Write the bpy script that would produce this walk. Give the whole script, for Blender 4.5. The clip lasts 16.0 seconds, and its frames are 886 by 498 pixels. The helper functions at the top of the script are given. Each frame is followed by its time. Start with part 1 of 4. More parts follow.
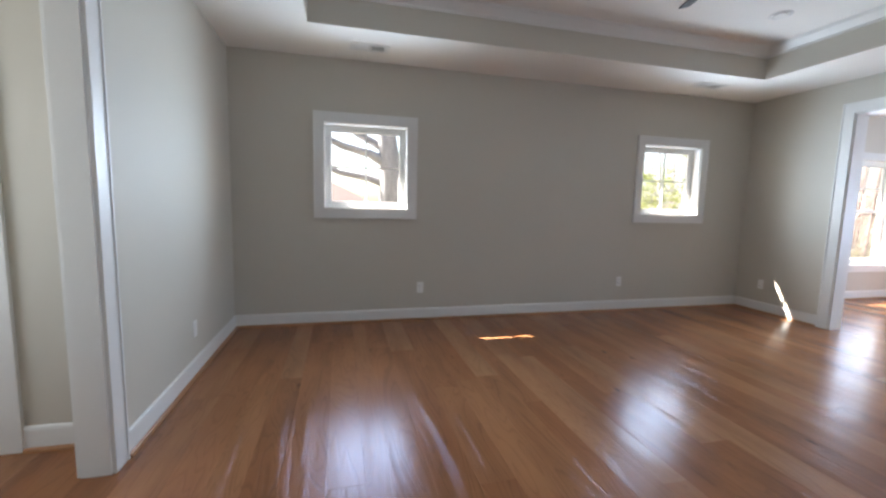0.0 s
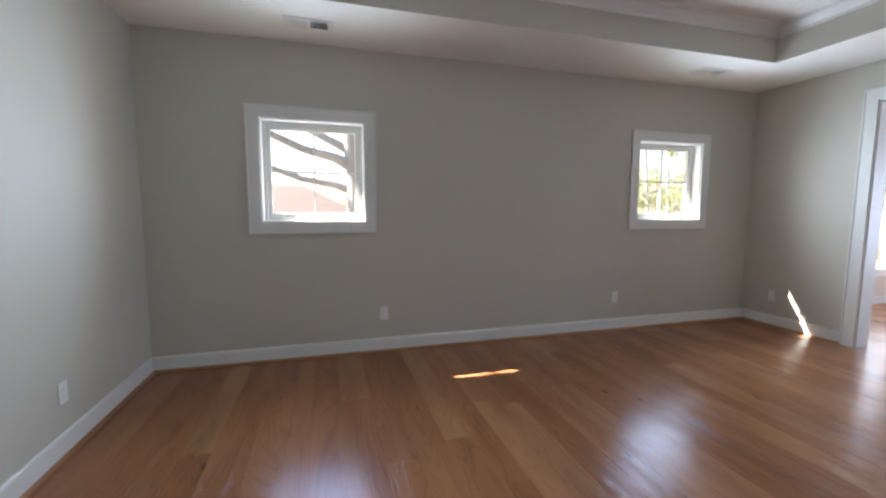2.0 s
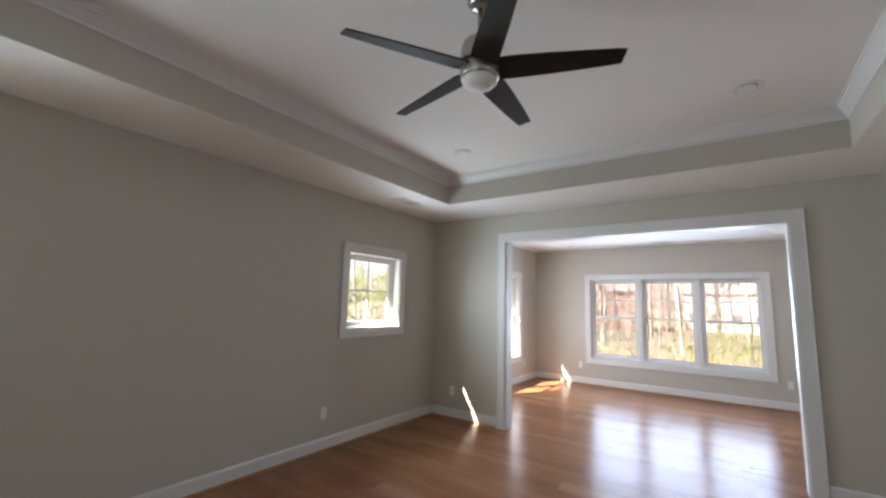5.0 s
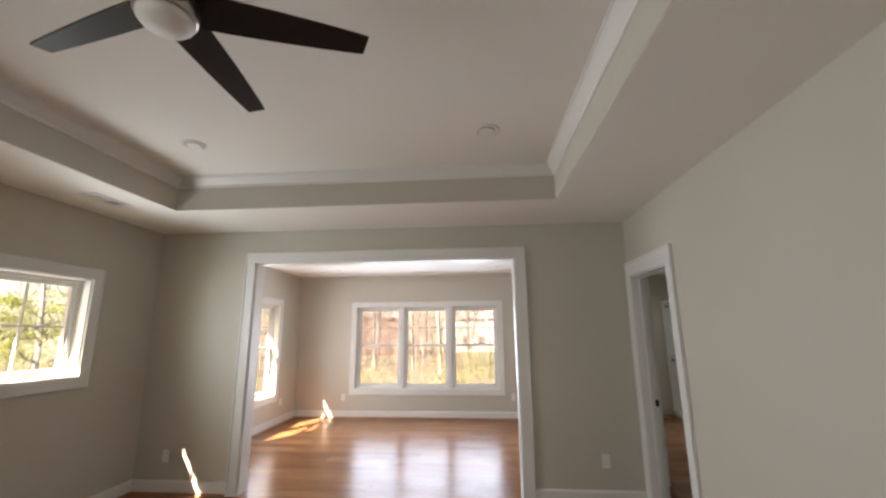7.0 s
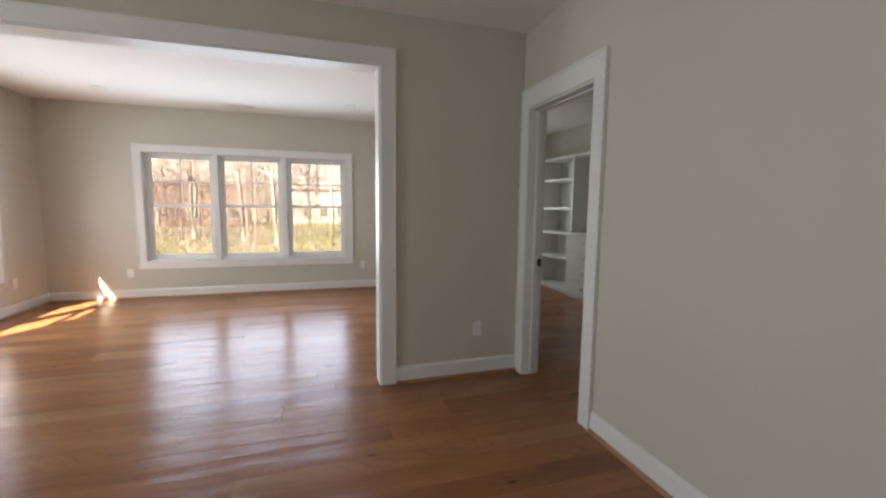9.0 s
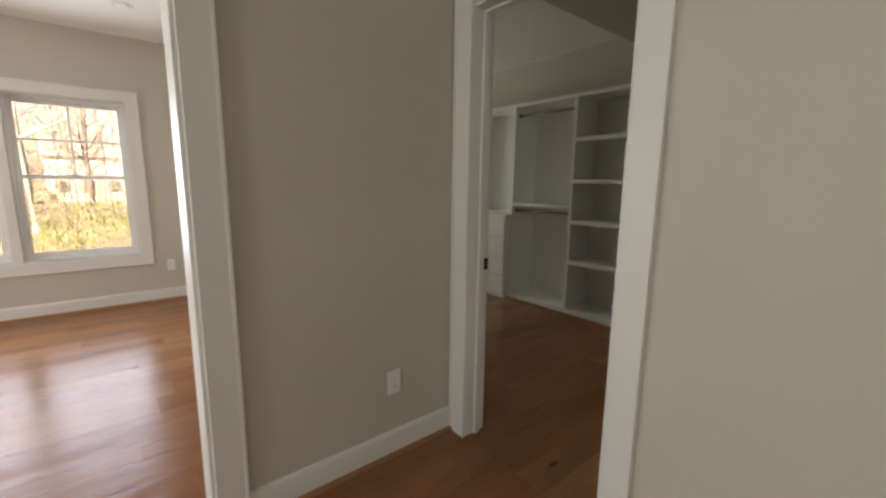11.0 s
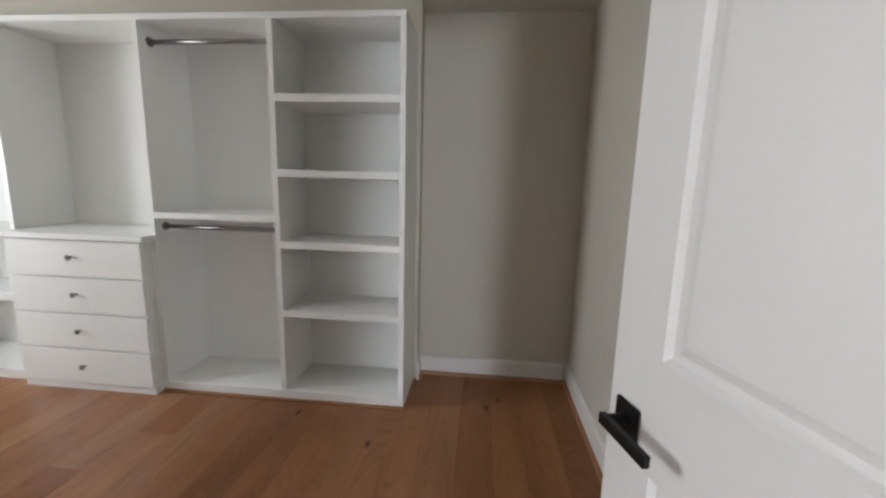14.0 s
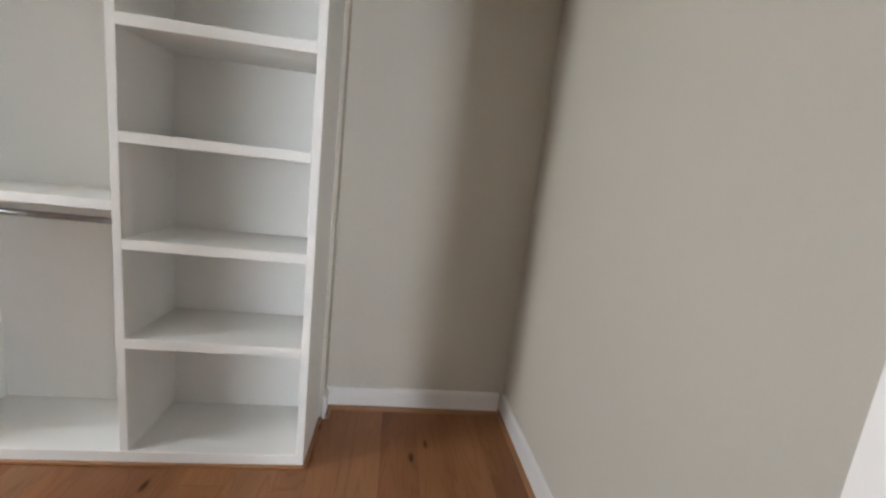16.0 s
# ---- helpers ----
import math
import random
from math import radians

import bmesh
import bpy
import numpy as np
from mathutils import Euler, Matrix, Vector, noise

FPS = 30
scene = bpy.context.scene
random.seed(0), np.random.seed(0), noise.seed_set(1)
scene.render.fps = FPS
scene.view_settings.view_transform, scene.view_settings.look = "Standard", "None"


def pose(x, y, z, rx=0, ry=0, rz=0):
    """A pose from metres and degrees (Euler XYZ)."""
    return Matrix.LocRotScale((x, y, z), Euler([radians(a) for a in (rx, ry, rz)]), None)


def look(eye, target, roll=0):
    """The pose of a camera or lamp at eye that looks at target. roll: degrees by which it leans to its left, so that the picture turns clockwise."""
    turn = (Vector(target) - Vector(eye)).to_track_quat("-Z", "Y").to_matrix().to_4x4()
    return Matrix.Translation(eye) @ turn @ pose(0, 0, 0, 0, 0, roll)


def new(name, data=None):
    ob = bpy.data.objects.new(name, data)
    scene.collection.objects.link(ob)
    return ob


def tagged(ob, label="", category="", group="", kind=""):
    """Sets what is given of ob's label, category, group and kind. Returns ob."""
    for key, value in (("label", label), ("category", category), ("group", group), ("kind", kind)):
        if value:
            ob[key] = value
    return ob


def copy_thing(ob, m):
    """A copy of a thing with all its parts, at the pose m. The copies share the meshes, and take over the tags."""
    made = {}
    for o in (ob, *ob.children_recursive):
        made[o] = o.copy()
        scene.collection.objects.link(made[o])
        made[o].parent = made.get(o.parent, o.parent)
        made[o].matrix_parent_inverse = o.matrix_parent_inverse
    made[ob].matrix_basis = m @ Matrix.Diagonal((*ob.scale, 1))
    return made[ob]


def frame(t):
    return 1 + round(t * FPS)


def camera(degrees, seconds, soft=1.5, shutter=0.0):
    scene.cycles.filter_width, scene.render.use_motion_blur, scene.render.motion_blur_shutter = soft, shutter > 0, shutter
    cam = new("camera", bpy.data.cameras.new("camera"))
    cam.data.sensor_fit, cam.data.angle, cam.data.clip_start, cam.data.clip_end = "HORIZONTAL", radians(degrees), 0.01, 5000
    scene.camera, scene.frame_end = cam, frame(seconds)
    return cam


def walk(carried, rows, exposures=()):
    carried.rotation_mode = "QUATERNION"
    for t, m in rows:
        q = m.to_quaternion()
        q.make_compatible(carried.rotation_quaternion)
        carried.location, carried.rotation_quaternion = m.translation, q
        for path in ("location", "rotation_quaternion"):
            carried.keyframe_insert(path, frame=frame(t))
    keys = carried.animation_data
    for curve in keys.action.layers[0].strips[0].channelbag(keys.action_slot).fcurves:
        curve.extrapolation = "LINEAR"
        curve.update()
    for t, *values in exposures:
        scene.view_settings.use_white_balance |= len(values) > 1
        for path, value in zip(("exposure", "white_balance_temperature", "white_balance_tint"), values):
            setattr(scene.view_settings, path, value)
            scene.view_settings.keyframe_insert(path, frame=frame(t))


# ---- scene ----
cam = camera(95.2, 16.0, soft=2.5)
PATH = [
    (0, (0.561, 0.052, 1.265), (1.048, 1.979, 1.045), 1.4),
    (0.5, (0.691, 0.179, 1.281), (1.158, 2.113, 1.078), 1.3),
    (1, (0.787, 0.322, 1.293), (1.258, 2.256, 1.1), 1.0),
    (1.5, (0.85, 0.503, 1.29), (1.366, 2.426, 1.102), 0.6),
    (2, (0.906, 0.679, 1.313), (1.456, 2.591, 1.115), 0.2),
    (2.5, (1.037, 0.841, 1.301), (1.674, 2.724, 1.081), -0.1),
    (3, (1.175, 0.975, 1.317), (1.892, 2.823, 1.051), -0.2),
    (3.5, (1.181, 1.039, 1.32), (2.085, 2.806, 1.08), 0.4),
    (4, (1.113, 1.028, 1.355), (2.237, 2.676, 1.212), 1.0),
    (4.5, (1.056, 0.986, 1.41), (2.48, 2.389, 1.468), 1.7),
    (4.7, (1.059, 0.949, 1.46), (2.574, 2.246, 1.611), 1.6),
    (6.8, (1.474, 0.833, 1.577), (3.398, 1.123, 2.04), -0.2),
    (7, (1.566, 0.835, 1.549), (3.518, 0.992, 1.954), -0.4),
    (7.5, (1.841, 0.845, 1.501), (3.822, 0.699, 1.733), -0.3),
    (8, (2.103, 0.87, 1.416), (4.071, 0.52, 1.456), 0.1),
    (8.2, (2.243, 0.867, 1.392), (4.203, 0.473, 1.352), 0.1),
    (10.3, (3.734, 0.812, 1.31), (5.468, -0.134, 0.998), 0.6),
    (10.5, (3.868, 0.783, 1.329), (5.555, -0.242, 1.01), 0.5),
    (11, (4.22, 0.622, 1.302), (5.751, -0.624, 0.978), 0.7),
    (11.5, (4.504, 0.461, 1.307), (5.809, -1.015, 0.962), 0.5),
    (12, (4.809, 0.28, 1.323), (5.846, -1.389, 0.95), 0.5),
    (12.5, (5.039, 0.012, 1.301), (5.786, -1.799, 0.901), 0.6),
    (13, (5.22, -0.26, 1.302), (5.64, -2.176, 0.911), 0.8),
    (13.5, (5.345, -0.487, 1.328), (5.511, -2.451, 0.991), 0.9),
    (14, (5.377, -0.701, 1.312), (5.568, -2.663, 0.979), 1.5),
    (14.5, (5.393, -0.882, 1.308), (5.403, -2.848, 0.942), 3.7),
    (15, (5.409, -1.07, 1.313), (5.19, -3.027, 0.963), 6.0),
    (15.5, (5.458, -1.188, 1.322), (5.168, -3.131, 0.943), 6.9),
    (16, (5.5, -1.217, 1.326), (5.243, -3.168, 0.966), 6.6),
]
walk(cam, [(t, look(eye, target, roll)) for t, eye, target, roll in PATH],
     [(0.0, 3.36, 6800, 12), (1.0, 3.24, 6800, 12), (3.0, 3.28, 6750, 12), (4.5, 2.99, 6900, 12), (6.8, 2.97, 8700, 14), (7.5, 2.86, 8300, 15),
      (8.1, 2.78, 8200, 14), (10.5, 2.76, 9000, 12), (11.0, 2.96, 9700, 13), (11.5, 3.24, 11000, 14), (12.0, 3.56, 9000, 17), (12.5, 3.74, 8300, 18),
      (13.0, 4.00, 8200, 18), (13.5, 4.29, 8500, 19), (14.0, 4.50, 7800, 18), (14.5, 4.58, 7900, 19), (15.0, 4.61, 8000, 20), (16.0, 5.00, 7900, 19)])

# ---- world and sun ----
SUN = Vector((-0.92, 0.588, 1.0))
world = bpy.data.worlds.new("sky")
scene.world = world
world.use_nodes = True
wn = world.node_tree.nodes
sky = wn.new("ShaderNodeTexSky")
sky.sky_type = "NISHITA"
sky.sun_disc = False
sky.sun_elevation = radians(42.5)
sky.sun_rotation = radians(302.6)
sky.dust_density = 2.0
wn["Background"].inputs["Strength"].default_value = 0.05
world.node_tree.links.new(sky.outputs["Color"], wn["Background"].inputs["Color"])
sun_data = bpy.data.lights.new("sun", "SUN")
sun_data.energy, sun_data.angle, sun_data.color = 4.9, radians(0.55), (1.0, 0.97, 0.91)
sun = new("sun", sun_data)
sun.matrix_world = look(SUN * 30, (0, 0, 0))


def window_light(name, centre, way, wide, high, radiance, colour, spread=150):
    """Daylight of the sky, let in through one window's opening."""
    data = bpy.data.lights.new(name, "AREA")
    data.shape, data.size, data.size_y, data.color = "RECTANGLE", wide, high, colour
    data.spread = radians(spread)
    data.energy = 0.69 * radiance * math.pi * wide * high
    new(name, data).matrix_world = look(centre, Vector(centre) + Vector(way))


SKY_LIGHT = (0.74, 0.87, 1.0)
CLOSET_LIGHT = (0.65, 0.82, 1.0)
NORTH_LIGHT = (0.60, 0.79, 1.0)
EAST_LIGHT = (0.52, 0.70, 1.0)
for x, gain, spread in ((0.815, 1.02, 128), (4.552, 1.12, 134)):
    window_light("sky_light", (x, 4.322, 1.62), (0, -1, 0), 0.80, 0.80, 2.0 * gain, NORTH_LIGHT, spread)
    window_light("sky_light", (x, 4.40, 1.62), (0, -1, 0), 0.81, 0.81, 0.4 * gain, NORTH_LIGHT)
for y in (0.87, 1.807, 2.744):
    window_light("sky_light", (9.447, y, 1.28), (-1, 0, 0), 0.80, 1.42, 1.32, EAST_LIGHT)
window_light("sky_light", (7.76, 4.322, 1.28), (0, -1, 0), 1.5, 1.42, 1.1, EAST_LIGHT)
window_light("sky_light", (9.997, -1.54, 1.5), (-1, 0, 0), 0.98, 1.0, 1.3, CLOSET_LIGHT)
# fill lamp for the hallway, in the unseen window added there
window_light("sky_light", (-2.197, 1.6, 1.5), (1, 0, 0), 0.8, 1.0, 1.05, SKY_LIGHT)


# ---- materials ----
def material(name, colour, rough=0.5, metal=0.0, spread=0.06, scale=6.0, bump=0.05, grain=60.0, coat=0.0, stretch=(1, 1, 1), specular=0.5):
    """Principled surface with slow and fine variation of tone, and fine relief."""
    m = bpy.data.materials.new(name)
    m.use_nodes = True
    nt = m.node_tree
    n, link = nt.nodes, nt.links.new
    p = n["Principled BSDF"]
    p.inputs["Roughness"].default_value, p.inputs["Metallic"].default_value = rough, metal
    p.inputs["Coat Weight"].default_value = coat
    p.inputs["Coat Roughness"].default_value = 0.15
    p.inputs["Specular IOR Level"].default_value = specular
    geo = n.new("ShaderNodeNewGeometry")
    mp = n.new("ShaderNodeMapping")
    mp.inputs["Scale"].default_value = stretch
    link(geo.outputs["Position"], mp.inputs["Vector"])
    slow, fine = n.new("ShaderNodeTexNoise"), n.new("ShaderNodeTexNoise")
    slow.inputs["Scale"].default_value, fine.inputs["Scale"].default_value = scale * 0.25, grain
    slow.inputs["Detail"].default_value, fine.inputs["Detail"].default_value = 3, 4
    for t in (slow, fine):
        link(mp.outputs["Vector"], t.inputs["Vector"])
    add = n.new("ShaderNodeMath")
    add.operation = "ADD"
    link(slow.outputs["Fac"], add.inputs[0])
    link(fine.outputs["Fac"], add.inputs[1])
    ramp = n.new("ShaderNodeMapRange")
    ramp.inputs["From Min"].default_value, ramp.inputs["From Max"].default_value = 0.6, 1.4
    ramp.inputs["To Min"].default_value, ramp.inputs["To Max"].default_value = 1 - spread, 1 + spread
    link(add.outputs[0], ramp.inputs["Value"])
    mul = n.new("ShaderNodeVectorMath")
    mul.operation = "SCALE"
    mul.inputs[0].default_value = colour
    link(ramp.outputs["Result"], mul.inputs["Scale"])
    link(mul.outputs["Vector"], p.inputs["Base Color"])
    rr = n.new("ShaderNodeMapRange")
    rr.inputs["To Min"].default_value, rr.inputs["To Max"].default_value = max(0.02, rough - 0.05), min(1, rough + 0.06)
    link(slow.outputs["Fac"], rr.inputs["Value"])
    link(rr.outputs["Result"], p.inputs["Roughness"])
    if bump:
        b = n.new("ShaderNodeBump")
        b.inputs["Strength"].default_value, b.inputs["Distance"].default_value = bump, 0.004
        link(fine.outputs["Fac"], b.inputs["Height"])
        link(b.outputs["Normal"], p.inputs["Normal"])
    return m


def wood_floor(name):
    """Satin varnished oak boards: every board has a tone of its own, with long grain, cathedral figure and knots."""
    m = bpy.data.materials.new(name)
    m.use_nodes = True
    nt = m.node_tree
    n, link = nt.nodes, nt.links.new
    p = n["Principled BSDF"]

    def math2(op, a, b):
        q = n.new("ShaderNodeMath")
        q.operation = op
        for i, v in enumerate((a, b)):
            if isinstance(v, (int, float)):
                q.inputs[i].default_value = v
            else:
                link(v, q.inputs[i])
        return q.outputs[0]

    info, geo = n.new("ShaderNodeObjectInfo"), n.new("ShaderNodeNewGeometry")
    rnd = math2("FRACT", math2("ADD", info.outputs["Random"], geo.outputs["Random Per Island"]), 0.0)
    comb = n.new("ShaderNodeCombineXYZ")
    for i, k in enumerate((13.0, 37.0, 7.0)):
        link(math2("MULTIPLY", rnd, k), comb.inputs[i])
    shift = n.new("ShaderNodeVectorMath")
    link(geo.outputs["Position"], shift.inputs[0])
    link(comb.outputs[0], shift.inputs[1])

    def mapped(scale):
        q = n.new("ShaderNodeMapping")
        q.inputs["Scale"].default_value = scale
        link(shift.outputs[0], q.inputs["Vector"])
        return q.outputs[0]

    def noise_tex(vec, scale, detail=3.0, rough=0.5, distortion=0.0):
        q = n.new("ShaderNodeTexNoise")
        q.inputs["Scale"].default_value, q.inputs["Detail"].default_value = scale, detail
        q.inputs["Roughness"].default_value, q.inputs["Distortion"].default_value = rough, distortion
        link(vec, q.inputs["Vector"])
        return q.outputs["Fac"]

    tone = n.new("ShaderNodeValToRGB")
    e = tone.color_ramp.elements
    e[0].position, e[0].color = 0.0, (0.268, 0.111, 0.049, 1)
    e[1].position, e[1].color = 1.0, (0.372, 0.180, 0.089, 1)
    for pos, col in ((0.2, (0.294, 0.122, 0.053, 1)), (0.5, (0.318, 0.136, 0.060, 1)), (0.78, (0.342, 0.154, 0.071, 1))):
        q = e.new(pos)
        q.color = col
    link(rnd, tone.inputs["Fac"])
    figure = noise_tex(mapped((5.5, 0.55, 1)), 1.0, 2.0, 0.45, 0.6)
    rings = math2("FRACT", math2("MULTIPLY", figure, 24.0), 0.0)
    ring_line = n.new("ShaderNodeMapRange")
    ring_line.interpolation_type = "SMOOTHSTEP"
    ring_line.inputs["From Min"].default_value, ring_line.inputs["From Max"].default_value = 0.62, 0.95
    link(rings, ring_line.inputs["Value"])
    pores = noise_tex(mapped((190, 6, 1)), 1.0, 3.0, 0.6)
    pore_line = n.new("ShaderNodeMapRange")
    pore_line.inputs["From Min"].default_value, pore_line.inputs["From Max"].default_value = 0.56, 0.72
    link(pores, pore_line.inputs["Value"])
    patch = noise_tex(mapped((6, 1.2, 1)), 1.0, 3.0)
    knots = n.new("ShaderNodeTexVoronoi")
    knots.inputs["Scale"].default_value = 1.0
    link(mapped((4.6, 1.7, 1)), knots.inputs["Vector"])
    knot = n.new("ShaderNodeMapRange")
    knot.interpolation_type = "SMOOTHSTEP"
    knot.inputs["From Min"].default_value, knot.inputs["From Max"].default_value = 0.085, 0.02
    link(knots.outputs["Distance"], knot.inputs["Value"])
    gain = math2("SUBTRACT", math2("ADD", 0.62, math2("MULTIPLY", patch, 0.76)), math2("MULTIPLY", ring_line.outputs[0], 0.13))
    gain = math2("SUBTRACT", gain, math2("MULTIPLY", pore_line.outputs[0], 0.08))
    gain = math2("MULTIPLY", gain, math2("SUBTRACT", 1.0, math2("MULTIPLY", knot.outputs[0], 0.68)))
    mul = n.new("ShaderNodeVectorMath")
    mul.operation = "SCALE"
    link(tone.outputs["Color"], mul.inputs[0])
    link(gain, mul.inputs["Scale"])
    link(mul.outputs["Vector"], p.inputs["Base Color"])
    p.inputs["Roughness"].default_value = 0.33
    p.inputs["Coat Weight"].default_value = 0.0
    p.inputs["Coat Roughness"].default_value = 0.16
    p.inputs["Specular IOR Level"].default_value = 0.5
    # the sky's blue-lilac reflection is put into the varnish as a tint
    p.inputs["Specular Tint"].default_value = (0.38, 0.45, 1.0, 1)
    p.inputs["IOR"].default_value = 1.32
    rr = n.new("ShaderNodeMapRange")
    rr.inputs["To Min"].default_value, rr.inputs["To Max"].default_value = 0.19, 0.28
    link(patch, rr.inputs["Value"])
    link(rr.outputs[0], p.inputs["Roughness"])
    b = n.new("ShaderNodeBump")
    b.inputs["Strength"].default_value, b.inputs["Distance"].default_value = 0.5, 0.0012
    link(math2("MULTIPLY", math2("ADD", ring_line.outputs[0], math2("MULTIPLY", pore_line.outputs[0], 0.25)), -1.0), b.inputs["Height"])
    link(b.outputs["Normal"], p.inputs["Normal"])
    link(b.outputs["Normal"], p.inputs["Coat Normal"])
    return m


def leaf_material(name, colour):
    """Thin leaves that let light through."""
    m = material(name, colour, 0.6, spread=0.35, grain=9, bump=0)
    n, link = m.node_tree.nodes, m.node_tree.links.new
    p = n["Principled BSDF"]
    thin, mix = n.new("ShaderNodeBsdfTranslucent"), n.new("ShaderNodeMixShader")
    link(p.inputs["Base Color"].links[0].from_socket, thin.inputs["Color"])
    mix.inputs["Fac"].default_value = 0.6
    link(p.outputs[0], mix.inputs[1])
    link(thin.outputs[0], mix.inputs[2])
    link(mix.outputs[0], n["Material Output"].inputs["Surface"])
    return m


def glass(name):
    m = bpy.data.materials.new(name)
    m.use_nodes = True
    p = m.node_tree.nodes["Principled BSDF"]
    p.inputs["Base Color"].default_value = (0.97, 0.99, 0.98, 1)
    p.inputs["Roughness"].default_value, p.inputs["Transmission Weight"].default_value, p.inputs["IOR"].default_value = 0.0, 1.0, 1.01
    return m


WALL = material("greige_wall_paint", (0.565, 0.529, 0.462), 0.62, spread=0.02, bump=0.06, grain=220)
CEIL = material("flat_white_ceiling_paint", (0.86, 0.83, 0.79), 0.85, spread=0.015, bump=0.04, grain=200)
TRIM = material("semigloss_white_trim_paint", (0.75, 0.74, 0.72), 0.42, spread=0.015, bump=0.02, grain=90)
SHELF = material("white_melamine", (0.85, 0.85, 0.82), 0.42, spread=0.015, bump=0.02, grain=120)
WOOD = wood_floor("oak_floor_boards")
SHOE = material("stained_oak_moulding", (0.34, 0.155, 0.066), 0.35, spread=0.2, stretch=(3, 3, 30), grain=30)
SUBFLOOR = material("dark_subfloor", (0.06, 0.03, 0.018), 0.8)
VINYL = material("white_vinyl_window", (0.82, 0.83, 0.83), 0.35, spread=0.01, bump=0.01)
GLASS = glass("window_glass")
PLATE = material("white_plastic_plate", (0.82, 0.81, 0.79), 0.35, spread=0.01, bump=0)
VENT_GREY = material("shaded_duct_metal", (0.42, 0.41, 0.40), 0.6, bump=0)
RECESS_SHADE = material("grey_recess_shade", (0.25, 0.23, 0.21), 0.6, bump=0)
SLOT = material("dark_slot", (0.03, 0.03, 0.03), 0.6, bump=0)
BLACK = material("matte_black_metal", (0.012, 0.012, 0.012), 0.38, 0.6, spread=0.1, bump=0.02)
ROD_STEEL = material("dull_steel", (0.26, 0.25, 0.24), 0.38, 1.0, spread=0.05, bump=0.02)
NICKEL = material("brushed_nickel", (0.52, 0.49, 0.45), 0.3, 1.0, spread=0.05, bump=0.02, stretch=(1, 1, 20))
BLADE = material("espresso_fan_blade", (0.020, 0.014, 0.011), 0.55, specular=0.25, spread=0.25, grain=30, stretch=(1, 1, 8))
OPAL = material("opal_glass", (0.84, 0.83, 0.80), 0.55, spread=0.01, bump=0)
BRICK = material("red_brick", (0.165, 0.105, 0.095), 0.85, spread=0.25, grain=25)
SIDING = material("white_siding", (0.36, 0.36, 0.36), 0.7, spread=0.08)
BROWN_ROOF = material("brown_shingles", (0.085, 0.058, 0.054), 0.9, spread=0.2, grain=20)
TWIG = material("far_bare_twigs", (0.20, 0.148, 0.140), 0.9, spread=0.3, grain=4)
ROOF = material("grey_shingles", (0.16, 0.15, 0.15), 0.9, spread=0.2, grain=20)
# grey bark with the haze over the yard trees mixed into its colour
YARD_BARK = material("haze_paled_bark", (0.235, 0.225, 0.235), 0.9, spread=0.3, grain=18, bump=0.6, stretch=(1, 1, 0.25))
BARK = material("grey_bark", (0.16, 0.145, 0.14), 0.9, spread=0.35, grain=18, bump=0.6, stretch=(1, 1, 0.25))
PALE_BARK = material("pale_bark", (0.27, 0.245, 0.23), 0.9, spread=0.3, grain=18, bump=0.5, stretch=(1, 1, 0.25))
LEAF = leaf_material("spring_leaves", (0.20, 0.22, 0.065))
TAN = material("dry_brush", (0.155, 0.127, 0.112), 0.8, spread=0.35, grain=7)
GROUND = material("leaf_litter_ground", (0.100, 0.086, 0.056), 0.95, spread=0.4, grain=3, scale=1.2, bump=0.5)
PANE_DARK = material("dark_window_pane", (0.05, 0.06, 0.07), 0.1, bump=0)


# ---- mesh helpers ----
def box(bm, x0, x1, y0, y1, z0, z1, bevel=0.0):
    r = bmesh.ops.create_cube(bm, size=1.0, matrix=Matrix.LocRotScale(((x0 + x1) / 2, (y0 + y1) / 2, (z0 + z1) / 2), None, (x1 - x0, y1 - y0, z1 - z0)))
    if bevel:
        edges = list({e for v in r["verts"] for e in v.link_edges})
        bmesh.ops.bevel(bm, geom=edges, offset=bevel, segments=1, affect="EDGES", profile=0.5)
    return bm


def boxes(*rows, bevel=0.0):
    bm = bmesh.new()
    for r in rows:
        box(bm, *r, bevel=bevel)
    return bm


def lathe(bm, profile, segs=24, m=None):
    """Turns rows of (radius, height) round the z axis."""
    rings = []
    for r, z in profile:
        rings.append([bm.verts.new((r * math.cos(2 * math.pi * i / segs), r * math.sin(2 * math.pi * i / segs), z)) for i in range(segs)])
    for a, b in zip(rings, rings[1:]):
        for i in range(segs):
            bm.faces.new((a[i], a[(i + 1) % segs], b[(i + 1) % segs], b[i]))
    bm.faces.new(list(reversed(rings[0])))
    bm.faces.new(rings[-1])
    if m is not None:
        bmesh.ops.transform(bm, matrix=m, verts=[v for ring in rings for v in ring])
    return bm


def mesh_of(name, bm, mat, smooth=False):
    bmesh.ops.recalc_face_normals(bm, faces=bm.faces[:])
    me = bpy.data.meshes.new(name)
    bm.to_mesh(me)
    bm.free()
    me.materials.append(mat)
    if smooth:
        for f in me.polygons:
            f.use_smooth = True
    return me


def part(name, bm, mat, parent=None, label="", smooth=False):
    ob = new(name, mesh_of(name, bm, mat, smooth))
    ob.parent = parent
    if label:
        ob["label"] = label
    return ob


def thing(name, label, category, group="", kind="", at=None):
    ob = new(name)
    ob.empty_display_size = 0.1
    if at is not None:
        ob.matrix_world = at
    return tagged(ob, label, category, group, kind)


